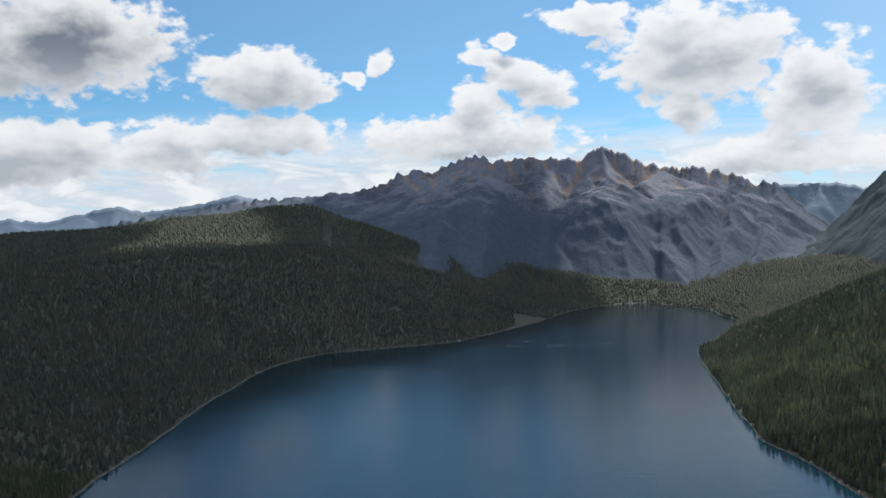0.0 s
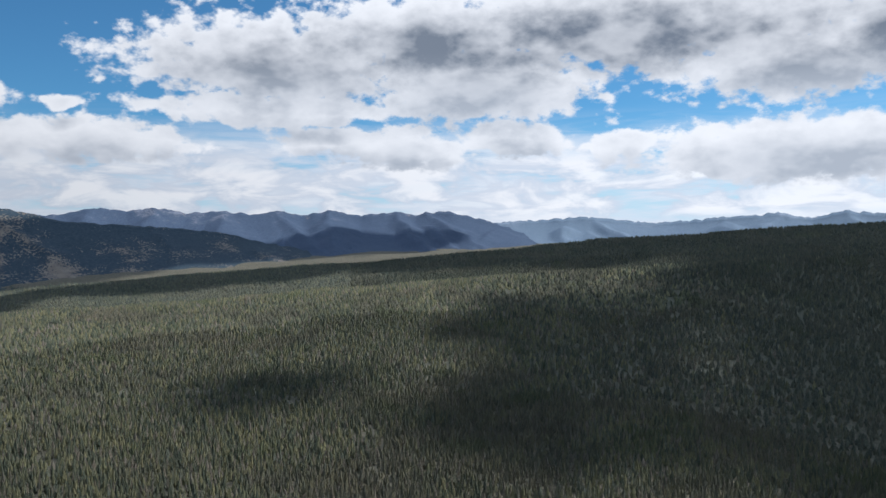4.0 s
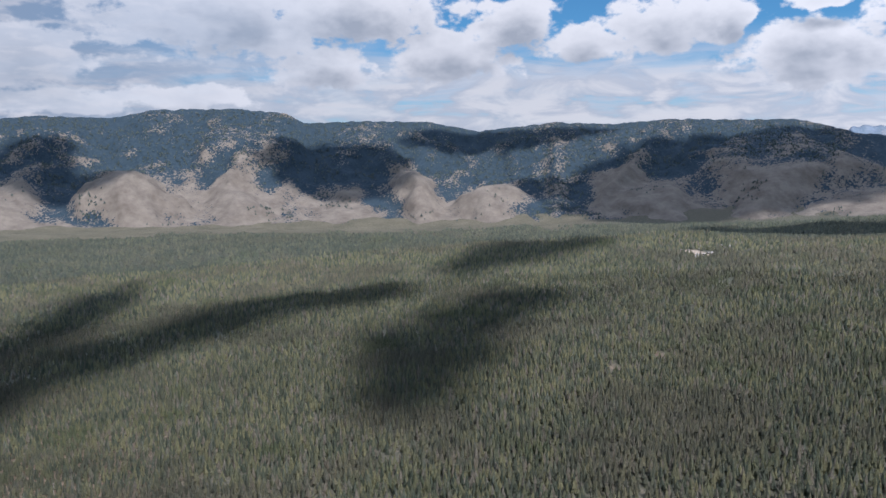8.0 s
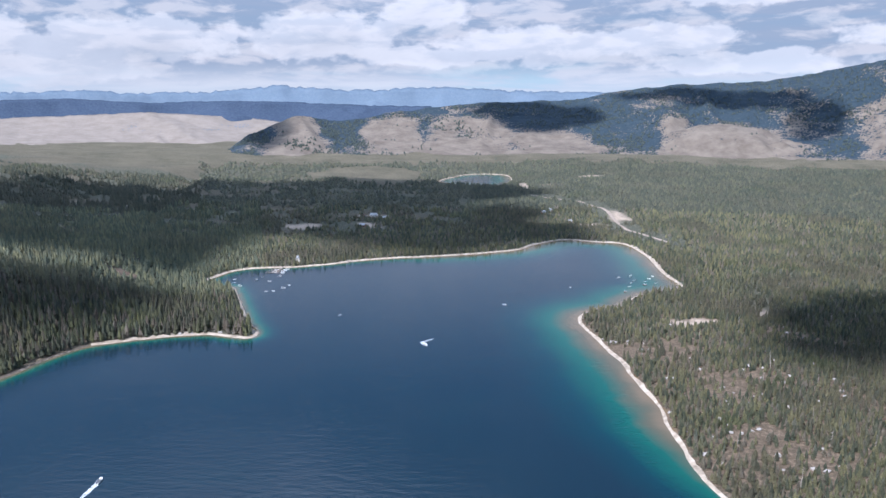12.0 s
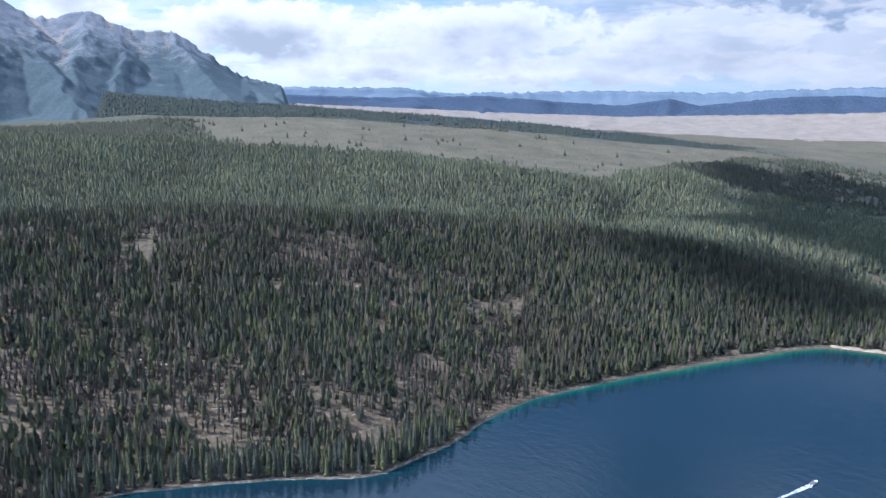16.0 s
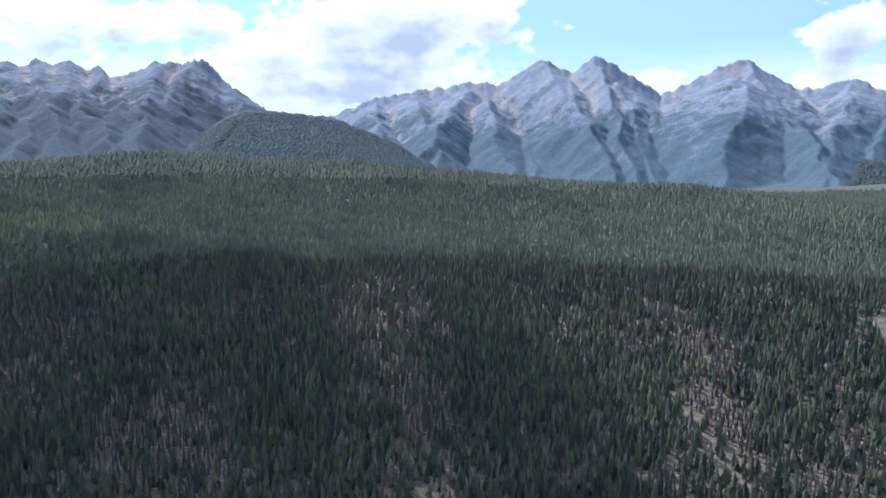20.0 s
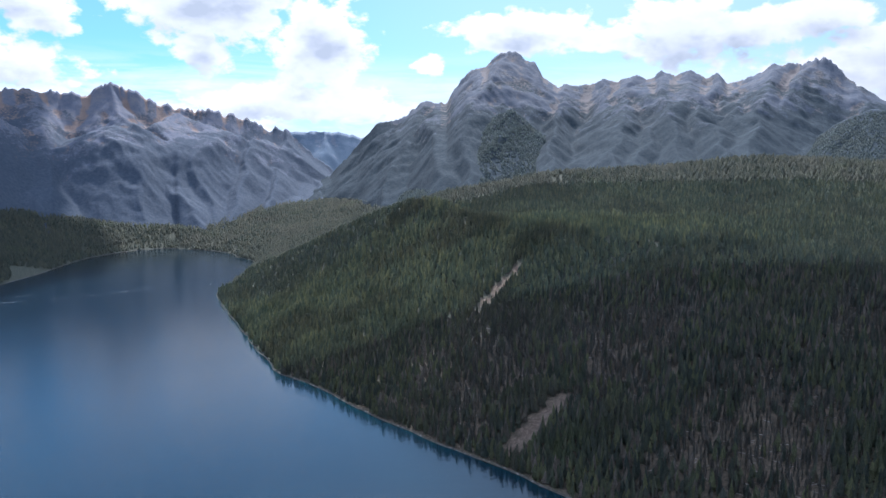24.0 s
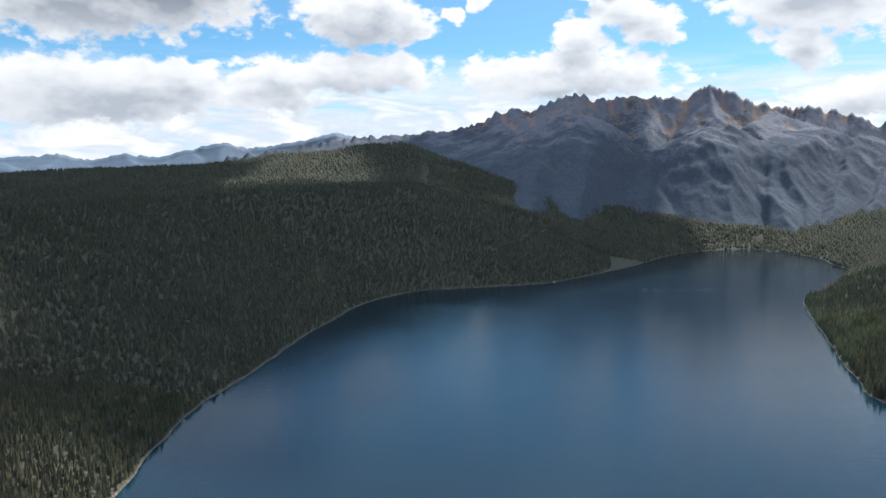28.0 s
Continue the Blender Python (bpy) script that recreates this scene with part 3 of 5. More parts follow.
def ellipse_mask(x, y, spots):
    """Soft-edged patches: x, y, half length, half width, turn in degrees."""
    out = np.zeros_like(x)
    for cx, cy, a, b2, turn in spots:
        c, s = math.cos(radians(turn)), math.sin(radians(turn))
        u, v = ((x - cx) * c + (y - cy) * s) / a, (-(x - cx) * s + (y - cy) * c) / b2
        out = np.maximum(out, 1 - smooth(np.sqrt(u * u + v * v) + 0.35 * fbm(x / 25, y / 25, 3), 0.8, 1.05))
    return out


# clearings, slide scars and the meadow on the western moraine
SCARS = ((470, 545, 62, 13, 14), (645, 838, 92, 11, 27), (650, -420, 16, 8, 60), (634, -389, 11, 7, 0), (737, -355, 15, 6, 60), (628, -903, 26, 10, 40),
         (478, -1008, 28, 11, 40), (465, -990, 16, 9, 0), (612, -875, 18, 9, 30), (520, -833, 20, 8, 30), (698, -300, 11, 5, 60), (727, -254, 10, 5, 60),
         (-842, -203, 14, 9, 0), (-783, -235, 12, 8, 0), (671, -369, 12, 6, 40), (661, -333, 9, 5, 40), (689, -334, 12, 5, 60), (753, -142, 10, 5, 60), (472, -262, 9, 6, 20))
LOTS = ((-232, -860, 34, 13, 15), (-160, -913, 12, 6, 0), (-205, -1515, 30, 22, 0), (-322, -905, 42, 5, 60), (-1440, -285, 34, 17, 70), (225, -1585, 34, 14, 20), (-108, -2180, 95, 14, 92),
        (-318, -2350, 70, 30, 20), (-185, -2195, 32, 26, 20), (345, -1480, 40, 30, 0), (225, -1503, 24, 20, 0), (-268, -1600, 52, 20, 85))
ROAD = ((-115, -1945), (-140, -1880), (-173, -1834), (-219, -1781), (-246, -1692), (-256, -1604), (-257, -1525), (-262, -1456), (-280, -1420), (-296, -1380), (-315, -1330))


def road_distance(x, y):
    """Distance from the road's middle, and how far the point lies on the lake's side of it."""
    best = np.full(x.shape, 1e9)
    for (ax, ay), (bx, by) in zip(ROAD[:-1], ROAD[1:]):
        ex, ey = bx - ax, by - ay
        u = np.clip(((x - ax) * ex + (y - ay) * ey) / (ex * ex + ey * ey), 0, 1)
        best = np.minimum(best, np.hypot(x - ax - u * ex, y - ay - u * ey))
    return best


def meadow_mask(x, y):
    yaw, r = np.degrees(np.arctan2(-x, y)) % 360, np.hypot(x, y)
    r2, _ = line(SECOND + SECOND_WEST, yaw)
    r3, _ = line(THIRD, yaw)
    wob = 60 * fbm(x / 150, y / 150, 4)
    west = smooth(yaw, 207, 213) * (1 - smooth(yaw, 250, 256)) * smooth(r + wob, r2 + 60, r2 + 160) * (1 - smooth(r + wob, r3 - 10, r3 + 40))
    valley = smooth(r + wob * 2, 2700, 2800) * smooth(yaw, 105, 112) * (1 - smooth(yaw, 205, 212))
    valley = valley + 0.45 * smooth(r + wob, 3000, 3150) * smooth(yaw, 35, 45) * (1 - smooth(yaw, 105, 112))
    valley = valley + smooth(r, 1400, 1500) * smooth(yaw, 180, 186) * (1 - smooth(yaw, 214, 220)) * 0.6 * smooth(fbm(x / 170, y / 110, 4), 0.15, 0.3)
    valley = valley + 0.7 * smooth(r, 3000, 3100) * smooth(yaw, 200, 206) * (1 - smooth(yaw, 244, 250))
    field = 1 - smooth(np.hypot((x - 340) / 190, (y + 2390) / 250) + 0.3 * fbm(x / 120, y / 120, 3), 0.8, 1.0)
    return np.clip(west + valley + field, 0, 1)


def dead_stand(x, y):
    """Streaks of dead timber that run slantwise down the western slope."""
    yaw, r = np.degrees(np.arctan2(-x, y)) % 360, np.hypot(x, y)
    p, q = 0.80 * x + 0.60 * y, -0.60 * x + 0.80 * y
    streak = fbm(p / 260 + 3.1, q / 62, 4, 0.55) + 0.5 * fbm(x / 45, y / 45, 3)
    west = smooth(yaw, 222, 232) * (1 - smooth(yaw, 322, 336)) * (1 - smooth(r, 880, 1040)) * (0.55 + 0.45 * smooth(r, 520, 640))
    return smooth(streak + 0.22 * smooth(yaw, 268, 290), 0.10, 0.30) * west


yaw_g, rad_g = np.meshgrid(np.arange(0, 360, 0.72), np.concatenate([[0.0, 120.0], np.geomspace(220, 4950, 200)]), indexing="ij")
xg, yg = polar(yaw_g, rad_g)
dg = shore_distance(xg.ravel(), yg.ravel()).reshape(xg.shape)
zg = land(xg, yg, dg)
ground = tagged(new("ground", grid_mesh("ground", xg, yg, zg, True)), "dry forest floor with sage meadow and sandy shore", "ground", kind="structure")
float_attribute(ground.data, "beach", ellipse_mask(xg, yg, LOTS))
float_attribute(ground.data, "meadow", meadow_mask(xg, yg))
stony_bank = smooth(-yg, 430, 500) * (1 - smooth(-yg, 880, 930)) * (xg < 0) * smooth(xg, -560, -400)
float_attribute(ground.data, "woods", (0.75 + 0.25 * smooth(rad_g, 800, 1200) - 0.45 * (xg > 380) * (1 - smooth(rad_g, 800, 950))) * (1 - 0.85 * stony_bank) * (1 - 0.55 * dead_stand(xg, yg)) * (1 - meadow_mask(xg, yg)) * (1 - ellipse_mask(xg, yg, SCARS)))
float_attribute(ground.data, "scar", ellipse_mask(xg, yg, SCARS))
ground.data.materials.append(soil)


def lake_surface(name, box, step, label):
    x, y = np.meshgrid(np.arange(box[0], box[1], step), np.arange(box[2], box[3], step), indexing="ij")
    d = shore_distance(x.ravel(), y.ravel()).reshape(x.shape)
    ob = tagged(new(name, grid_mesh(name, x, y, np.zeros_like(x))), label, "lake", kind="structure")
    bm = bmesh.new()
    bm.from_mesh(ob.data)
    bm.verts.ensure_lookup_table()
    far = d.ravel() > 18
    bmesh.ops.delete(bm, geom=[v for v, f in zip(bm.verts, far) if f], context="VERTS")
    bm.to_mesh(ob.data)
    bm.free()
    co = np.empty(len(ob.data.vertices) * 3, np.float32)
    ob.data.vertices.foreach_get("co", co)
    co = co.reshape(-1, 3)
    north_shelf = smooth(-co[:, 1], 250, 650)
    shelf = 14 + 75 * north_shelf * (1 - smooth(co[:, 0], -20, 220)) + 14 * north_shelf
    float_attribute(ob.data, "offshore", np.clip(-shore_distance(co[:, 0], co[:, 1]) / shelf + 0.55 * (1 - north_shelf), 0, 1))
    ob.data.materials.append(water)


lake_surface("water", (-420, 860, -1420, 2800), 12.0, "deep blue mountain lake with turquoise shallows")
lake_surface("water_tarn", (-120, 180, -2580, -2140), 12.0, "small blue lake beyond the near one")


# ---- trees of the forests ----
def cone_template(sides, tiers, rs):
    """A ragged spire of height 1 and radius about 1."""
    v, f = [], []
    for i, (h, w) in enumerate(tiers):
        for s in range(sides):
            a = 2 * math.pi * (s + 0.5 * (i % 2)) / sides
            w2 = w * rs.uniform(0.7, 1.25)
            v.append((math.cos(a) * w2, math.sin(a) * w2, h + rs.uniform(-0.05, 0.05)))
    v.append((rs.uniform(-0.1, 0.1), rs.uniform(-0.1, 0.1), 1.0))
    n = len(tiers)
    for i in range(n - 1):
        for s in range(sides):
            a, b2 = i * sides + s, i * sides + (s + 1) % sides
            f += [(a, b2, a + sides), (b2, b2 + sides, a + sides)]
    for s in range(sides):
        f.append(((n - 1) * sides + s, (n - 1) * sides + (s + 1) % sides, n * sides))
    return np.array(v), np.array(f)


def skirt_template(sides, skirts, rs):
    """A conifer of ragged overlapping skirts of boughs, height 1 and radius about 1."""
    v, f = [], []
    for i, (low, high, w) in enumerate(skirts):
        n = len(v)
        for s in range(sides):
            a = 2 * math.pi * (s + 0.5 * (i % 2) + rs.uniform(-0.2, 0.2)) / sides
            w2 = w * rs.uniform(0.62, 1.3)
            v.append((math.cos(a) * w2, math.sin(a) * w2, low + rs.uniform(-0.05, 0.07)))
        v.append((rs.uniform(-0.1, 0.1), rs.uniform(-0.1, 0.1), high))
        f += [(n + s, n + (s + 1) % sides, n + sides) for s in range(sides)]
        if i:
            f.append((n - 1, n, n + 1))
    return np.array(v), np.array(f)


def scatter(rs, yaw0, yaw1, r0, r1, spacing):
    """Points about one spacing apart over a sector, shifted at random."""
    n = int(2 * r1 / spacing)
    gx_, gy_ = np.meshgrid(np.arange(n), np.arange(n), indexing="ij")
    x = (gx_ + 0.5 * (gy_ % 2)).ravel() * spacing - r1 + rs.uniform(-0.46, 0.46, n * n) * spacing
    y = gy_.ravel() * spacing - r1 + rs.uniform(-0.46, 0.46, n * n) * spacing
    yaw, r = np.degrees(np.arctan2(-x, y)), np.hypot(x, y)
    ok = (r > r0) & (r < r1) & ((yaw - yaw0) % 360 < yaw1 - yaw0)
    return x[ok], y[ok]


def tree_keep(x, y, d, rs):
    """Where trees stand: not on beaches, meadows, scars, the lot or the thin stony places."""
    keep = (d > np.where(y < -400, 5.0, 2.5)) & ((meadow_mask(x, y) < rs.uniform(0.35, 1.0, len(x))) | ((rs.uniform(0, 1, len(x)) > 0.97) & (fbm(x / 110, y / 110, 3) > 0.3)))
    keep &= ellipse_mask(x, y, SCARS) < 0.4
    keep &= rs.uniform(0, 1, len(x)) > 0.86 * dead_stand(x, y)
    yaw, r = np.degrees(np.arctan2(-x, y)) % 360, np.hypot(x, y)
    thin = 0.86 - 0.40 * smooth(yaw, 226, 234) * (1 - smooth(yaw, 268, 276)) * (1 - smooth(r, 850, 950))
    thin = thin - 0.75 * smooth(r, 1380, 1500) * smooth(yaw, 176, 184) * (1 - smooth(yaw, 212, 218))
    thin = thin - 0.46 * smooth(-y, 430, 520) * (1 - smooth(-y, 840, 900)) * smooth(x, -420, -300) * (x < 0)
    keep &= fbm(x / 80, y / 80, 4) + rs.uniform(-0.45, 0.45, len(x)) < thin
    keep &= ellipse_mask(x, y, LOTS) < 0.4
    verge = road_distance(x, y)
    keep &= (verge > 11) & ((verge > 34) | (rs.uniform(0, 1, len(x)) > 0.8) | (y > -1250))
    keep &= ~((x > 400) & (y > -330) & (y < -60) & (d < 22))
    return keep


def forest(name, label, x, y, height, width, templates, rs, mat_=None, z=None):
    z = land(x, y) if z is None else z
    n = len(x)
    h = height * rs.uniform(0.6, 1.25, n)
    w = width * rs.uniform(0.75, 1.3, n)
    turn = rs.uniform(0, 2 * np.pi, n)
    pick = rs.randint(0, len(templates), n)
    vs, fs, base = [], [], 0
    for i, (v, f) in enumerate(templates):
        s = np.nonzero(pick == i)[0]
        if not len(s):
            continue
        c, q = np.cos(turn[s])[:, None], np.sin(turn[s])[:, None]
        px = x[s][:, None] + w[s][:, None] * (v[:, 0] * c - v[:, 1] * q)
        py = y[s][:, None] + w[s][:, None] * (v[:, 0] * q + v[:, 1] * c)
        pz = z[s][:, None] + h[s][:, None] * v[:, 2]
        vs.append(np.stack([px, py, pz], -1).reshape(-1, 3))
        fs.append((f[None] + (base + np.arange(len(s)) * len(v))[:, None, None]).reshape(-1, 3))
        base += len(s) * len(v)
    me = bpy.data.meshes.new(name)
    vs = np.concatenate(vs)
    me.vertices.add(len(vs))
    me.vertices.foreach_set("co", vs.astype(np.float32).ravel())
    faces_from(me, np.concatenate(fs), templates is not NEAR and templates is not SMALL)
    ob = tagged(new(name, me), label, "forest", kind="stuff")
    ob.data.materials.append(mat_ or needles)
    return ob


rs = np.random.RandomState(3)
NEAR = [skirt_template(4, ((0.03, 0.50, 0.86), (0.20, 0.76, 1.0), (0.46, 1.0, 0.76)), rs) for _ in range(9)]
SMALL = [skirt_template(4, ((0.04, 0.64, 0.95), (0.34, 1.0, 0.82)), rs) for _ in range(8)]
MID = [cone_template(4, ((0.06, 1.0),), rs) for _ in range(6)]
FAR = [cone_template(4, ((0.06, 1.0),), rs) for _ in range(6)]


# ---- mountains ----
def mountain(name, label, crest, r_crest, r_foot, mat_, jag=20.0, relief=40.0, rows_=90, step=0.12, seed=1, z_foot=None, side=0.75, gap=170.0,
             hollow=1.9, cuts=(), parts=("summit", "wooded_slope"), split=400.0, category="mountain", trees=0, tree_top=400.0, tree_size=(9.0, 3.2), grass=0.35, fall=1.25, knolls=()):
    """Peaks whose crest follows (yaw, elevation) as seen from over the lake, with spurs running down from the crest.
    cuts: yaws that part one mountain from the next; grass, fall: how much dry turf there is and how fast it gives way upwards; knolls: bare rounded spurs at the foot; split: the height at which bare rock takes over."""
    rs = np.random.RandomState(seed)
    p = np.array(sorted(crest), float)
    yaws = np.arange(p[0, 0], p[-1, 0] + step, step)
    el = np.interp(yaws, p[:, 0], p[:, 1])
    u = np.concatenate([np.linspace(0, 1, rows_), [1.04, 1.10]])
    yw, uu = np.meshgrid(yaws, u, indexing="ij")
    rc = r_crest(yaws) if callable(r_crest) else np.full_like(yaws, r_crest)
    rf = r_foot(yaws) if callable(r_foot) else np.full_like(yaws, r_foot)
    arc = np.radians(yaws) * rc
    teeth = jag * ridged(arc / 80 + seed * 7.7, arc * 0 + seed, 5, 0.6)
    rc = rc + 60 * fbm(arc / 400 + seed, arc * 0 + 3.3, 3)
    rr = rf[:, None] + (rc - rf)[:, None] * uu
    x, y = polar(yw, rr)
    zf = land(x[:, 0], y[:, 0]) - 8 if z_foot is None else np.full_like(yaws, z_foot)
    zc = EYE_Z + rc * np.tan(np.radians(el)) - 0.4 * jag
    rise = (zc - zf)[:, None]
    u1 = np.clip(uu, 0, 1)
    z = rise * u1 ** hollow
    tops = [q[0] for q, l, r in zip(p[1:-1], p[:-2], p[2:]) if q[1] >= l[1] and q[1] >= r[1]]
    tops = [a for a in tops if np.interp(a, p[:, 0], p[:, 1]) >= p[np.abs(p[:, 0] - a) < 1.5, 1].max()]
    pitch = np.degrees(gap / rc.mean())
    extra = np.arange(yaws[0], yaws[-1], pitch)
    extra = extra + rs.uniform(-0.4, 0.4, len(extra)) * pitch
    warp = 30 * fbm(x / 240 + seed, y / 240, 5, 0.55)
    for i, top in enumerate([*tops, *extra]):
        main = i < len(tops)
        h = np.interp(top, yaws, zc - zf) * (1.0 if main else rs.uniform(0.55, 0.95))
        lean = rs.uniform(-1, 1) * np.degrees((420 if main else 300) / rc.mean())
        power = rs.uniform(1.05, 1.35) if main else rs.uniform(1.0, 1.6)
        reach = 1.0 if main else rs.uniform(0.6, 1.0)
        lat = np.abs(np.radians(yw - top - lean * (1 - u1)) * rr + warp)
        z = np.maximum(z, np.minimum(h * np.minimum(u1 / reach, 1) ** power - lat * side * rs.uniform(0.75, 1.2), rise * u1 ** 0.92))
    edge = np.sin(np.pi * u1) ** 0.6
    steep = np.clip(rise / 300, 0.1, 1)
    crag = np.clip(z / 350, 0.25, 1.1)
    across, down = np.radians(yw) * rr + 2.6 * warp + 70 * fbm(x / 500, y / 500 + seed, 3), (1 - u1) * (rc - rf)[:, None]
    ribs = ridged((across + 0.55 * down) / (gap * 0.5) + seed, down / 900, 2, 0.5) + ridged((across - 0.6 * down) / (gap * 0.42) - seed, down / 800 + 4.0, 2, 0.5)
    z = z + edge * steep * crag * relief * (0.10 * ribs + 0.30 * ridged(x / 190 + seed, y / 190, 5, 0.52) + 0.12 * fbm(x / 55, y / 55, 3, 0.5))
    z = np.minimum(z, np.where(u1 < 1, rise * (u1 ** 0.8) + 4, z))
    z = np.where(uu > 1, rise - (uu - 1) * 2200, z) + teeth[:, None] * u1 ** 26
    bare = np.zeros_like(z)
    for mid_yaw, top_el, half in knolls:
        at = 3480 + 60 * rs.uniform(-1, 1)
        tall = EYE_Z + at * math.tan(radians(top_el)) - np.interp(mid_yaw, yaws, zf)
        lat = np.radians(yw - mid_yaw + 0.35 * half * (1 - (rr - rf[:, None]) / 450) * rs.uniform(-1, 1)) * rr / (math.radians(half) * at) + 0.010 * warp
        on = np.clip((rr - rf[:, None]) / (at - rf[:, None]), 0, 1)
        bump_z = tall * (np.sin(on * np.pi / 2) ** 1.2 - 0.85 * np.abs(lat) ** 1.6)
        soft = np.clip(0.5 + (bump_z - z) / 60, 0, 1)
        z = z * (1 - soft) + bump_z * soft + 15 * soft * (1 - soft)
        bare = np.maximum(bare, (1 - smooth(np.abs(lat), 0.55, 1.05)) * (1 - smooth((rr - at) / 90, 0.0, 2.2)))
    ends = np.minimum(smooth(yw, yaws[0], yaws[0] + 0.8), 1 - smooth(yw, yaws[-1] - 0.8, yaws[-1]))
    z = zf[:, None] - 12 + (z + 12) * ends
    if trees:
        fi, fj = rs.uniform(0, len(yaws) - 1.001, trees), rs.uniform(0.3, rows_ - 3.0, trees)
        i0, j0 = fi.astype(int), fj.astype(int)
        wi, wj = fi - i0, fj - j0
        at = [(q[i0, j0] * (1 - wj) + q[i0, j0 + 1] * wj) * (1 - wi) + (q[i0 + 1, j0] * (1 - wj) + q[i0 + 1, j0 + 1] * wj) * wi for q in (x, y, z)]
        patch = fbm(at[0] / 190 + seed, at[1] / 190, 4) + rs.uniform(-0.4, 0.4, trees)
        on_grass = bare[i0, j0] > 0.3
        ok = (patch > -0.15 - 0.002 * np.maximum(at[2] - 110, 0)) & (~on_grass | (patch > 0.62)) & (at[2] + 70 * fbm(at[0] / 130, at[1] / 130, 3) < tree_top)
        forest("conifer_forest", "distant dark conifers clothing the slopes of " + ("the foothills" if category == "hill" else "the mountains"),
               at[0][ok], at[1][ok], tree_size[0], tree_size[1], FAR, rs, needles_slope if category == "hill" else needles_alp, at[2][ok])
    reach = 5
    wide = np.pad(z, ((reach, reach), (0, 0)), mode="edge")
    gully = np.clip(((wide[2 * reach:] + wide[:-2 * reach]) / 2 - z) / 14.0, 0, 1)
    spread = max(3, int(np.degrees(150 / rc.mean()) / step))
    wide = np.pad(z, ((spread, spread), (0, 0)), mode="edge")
    spur = np.clip((z - (wide[2 * spread:] + wide[:-2 * spread]) / 2) / 90.0, -0.3, 0.22) + grass * (0.95 - fall * u1) + 0.62 * bare
    stops = [0, *[int(np.searchsorted(yaws, c)) for c in cuts], len(yaws) - 1]
    for lo, hi in zip(stops[:-1], stops[1:]):
        sl = slice(lo, hi + 1)
        n, m = hi + 1 - lo, len(u)
        co = np.stack([x[sl], y[sl], z[sl]], -1).reshape(-1, 3)
        i, j = np.meshgrid(np.arange(n - 1), np.arange(m - 1), indexing="ij")
        quads = np.stack([i * m + j, (i + 1) * m + j, (i + 1) * m + j + 1, i * m + j + 1], -1).reshape(-1, 4)
        mean = j.ravel() / m - 1.6 if split < 0 else co[quads, 2].mean(1) + 60 * fbm(co[quads[:, 0], 0] / 120, co[quads[:, 0], 1] / 120, 3)
        thing = tagged(new(name), label, category)
        mid = co[:, :2].mean(0)
        thing.location = (mid[0], mid[1], float(co[:, 2].min()))
        for part_name, faces in ((parts[0], quads[mean >= split]), (parts[1], quads[mean < split])):
            if len(faces) < 30:
                continue
            used, idx = np.unique(faces, return_inverse=True)
            me = bpy.data.meshes.new(part_name)
            me.vertices.add(len(used))
            me.vertices.foreach_set("co", (co[used] - np.array(thing.location)).astype(np.float32).ravel())
            faces_from(me, idx.reshape(-1, 4), True)
            float_attribute(me, "gully", gully[sl].ravel()[used])
            float_attribute(me, "spur", spur[sl].ravel()[used])
            me.materials.append(mat_)
            new(part_name, me).parent = thing


def ramp_of(*pairs):
    p = np.array(pairs, float)
    return lambda v: np.interp(v, p[:, 0], p[:, 1])


GREAT_WEST = ((340, -2.6), (337, -1.6), (334.3, -0.2), (331.1, 3.3), (329.4, 3.7),
              (327.6, 5.02), (326.1, 4.76), (325.6, 5.75), (324.6, 6.97), (323.3, 7.28), (322.7, 8.08), (321.7, 8.37), (320.9, 8.13), (320.5, 7.65), (319.9, 7.56), (319.3, 6.55), (318.3, 5.91), (317.8, 6.08), (316.2, 5.94), (315.2, 6.34), (314.2, 6.12), (313.3, 6.55), (311.7, 6.45), (311.3, 6.84), (310.4, 6.45), (309.4, 6.77), (308.4, 6.14), (307.6, 6.57), (307.0, 5.87), (306.2, 5.98), (305.0, 6.44), (304.1, 7.01), (303.1, 6.92), (302.5, 6.80), (301.6, 7.28), (300.9, 7.08), (299.9, 5.99), (298.7, 5.00), (296.8, 3.81),
              (296.4, 3.8), (292.3, 3.4), (289.3, 2.1), (286.1, 0.3), (283, -1.5))
SOUTH_PEAKS = ((-30, -2.6), (-26.5, -0.6), (-23.7, 1.7), (-22.5, 2.9), (-21.3, 2.9), (-19.3, 3.7), (-18.1, 4.0), (-15.3, 4.1), (-12.6, 5.1), (-11, 5.6), (-9.9, 4.8), (-7.1, 5.0), (-4, 4.9),
               (-2.5, 5.2), (-0.9, 4.8), (0.7, 4.0), (1.7, 4.4), (3.1, 4.0), (4.7, 3.1), (6.3, 2.9), (8.7, 2.5), (12.7, 2.3), (16, 1.8), (18.2, 1.4), (23, 0.6))
NORTHWEST = ((245, 0.3), (246.1, 0.7), (248.5, 1.3), (250.5, 2.7), (252.8, 4.2), (254.7, 4.1), (255.8, 4.4), (257.7, 5.3), (260, 4.9), (261.1, 4.9), (262.8, 5.9),
             (264.1, 6.9), (265.6, 6.6), (268.5, 5.2), (269.6, 4.8), (271.1, 5.8), (273, 7.0), (274.2, 7.5), (275.3, 6.6), (275.9, 6.5), (277.7, 7.4), (280.5, 5.7),
             (282.8, 5.8), (286.4, 5.3), (289.6, 4.7), (291.6, 3.9), (296, 2.0), (300, 0))
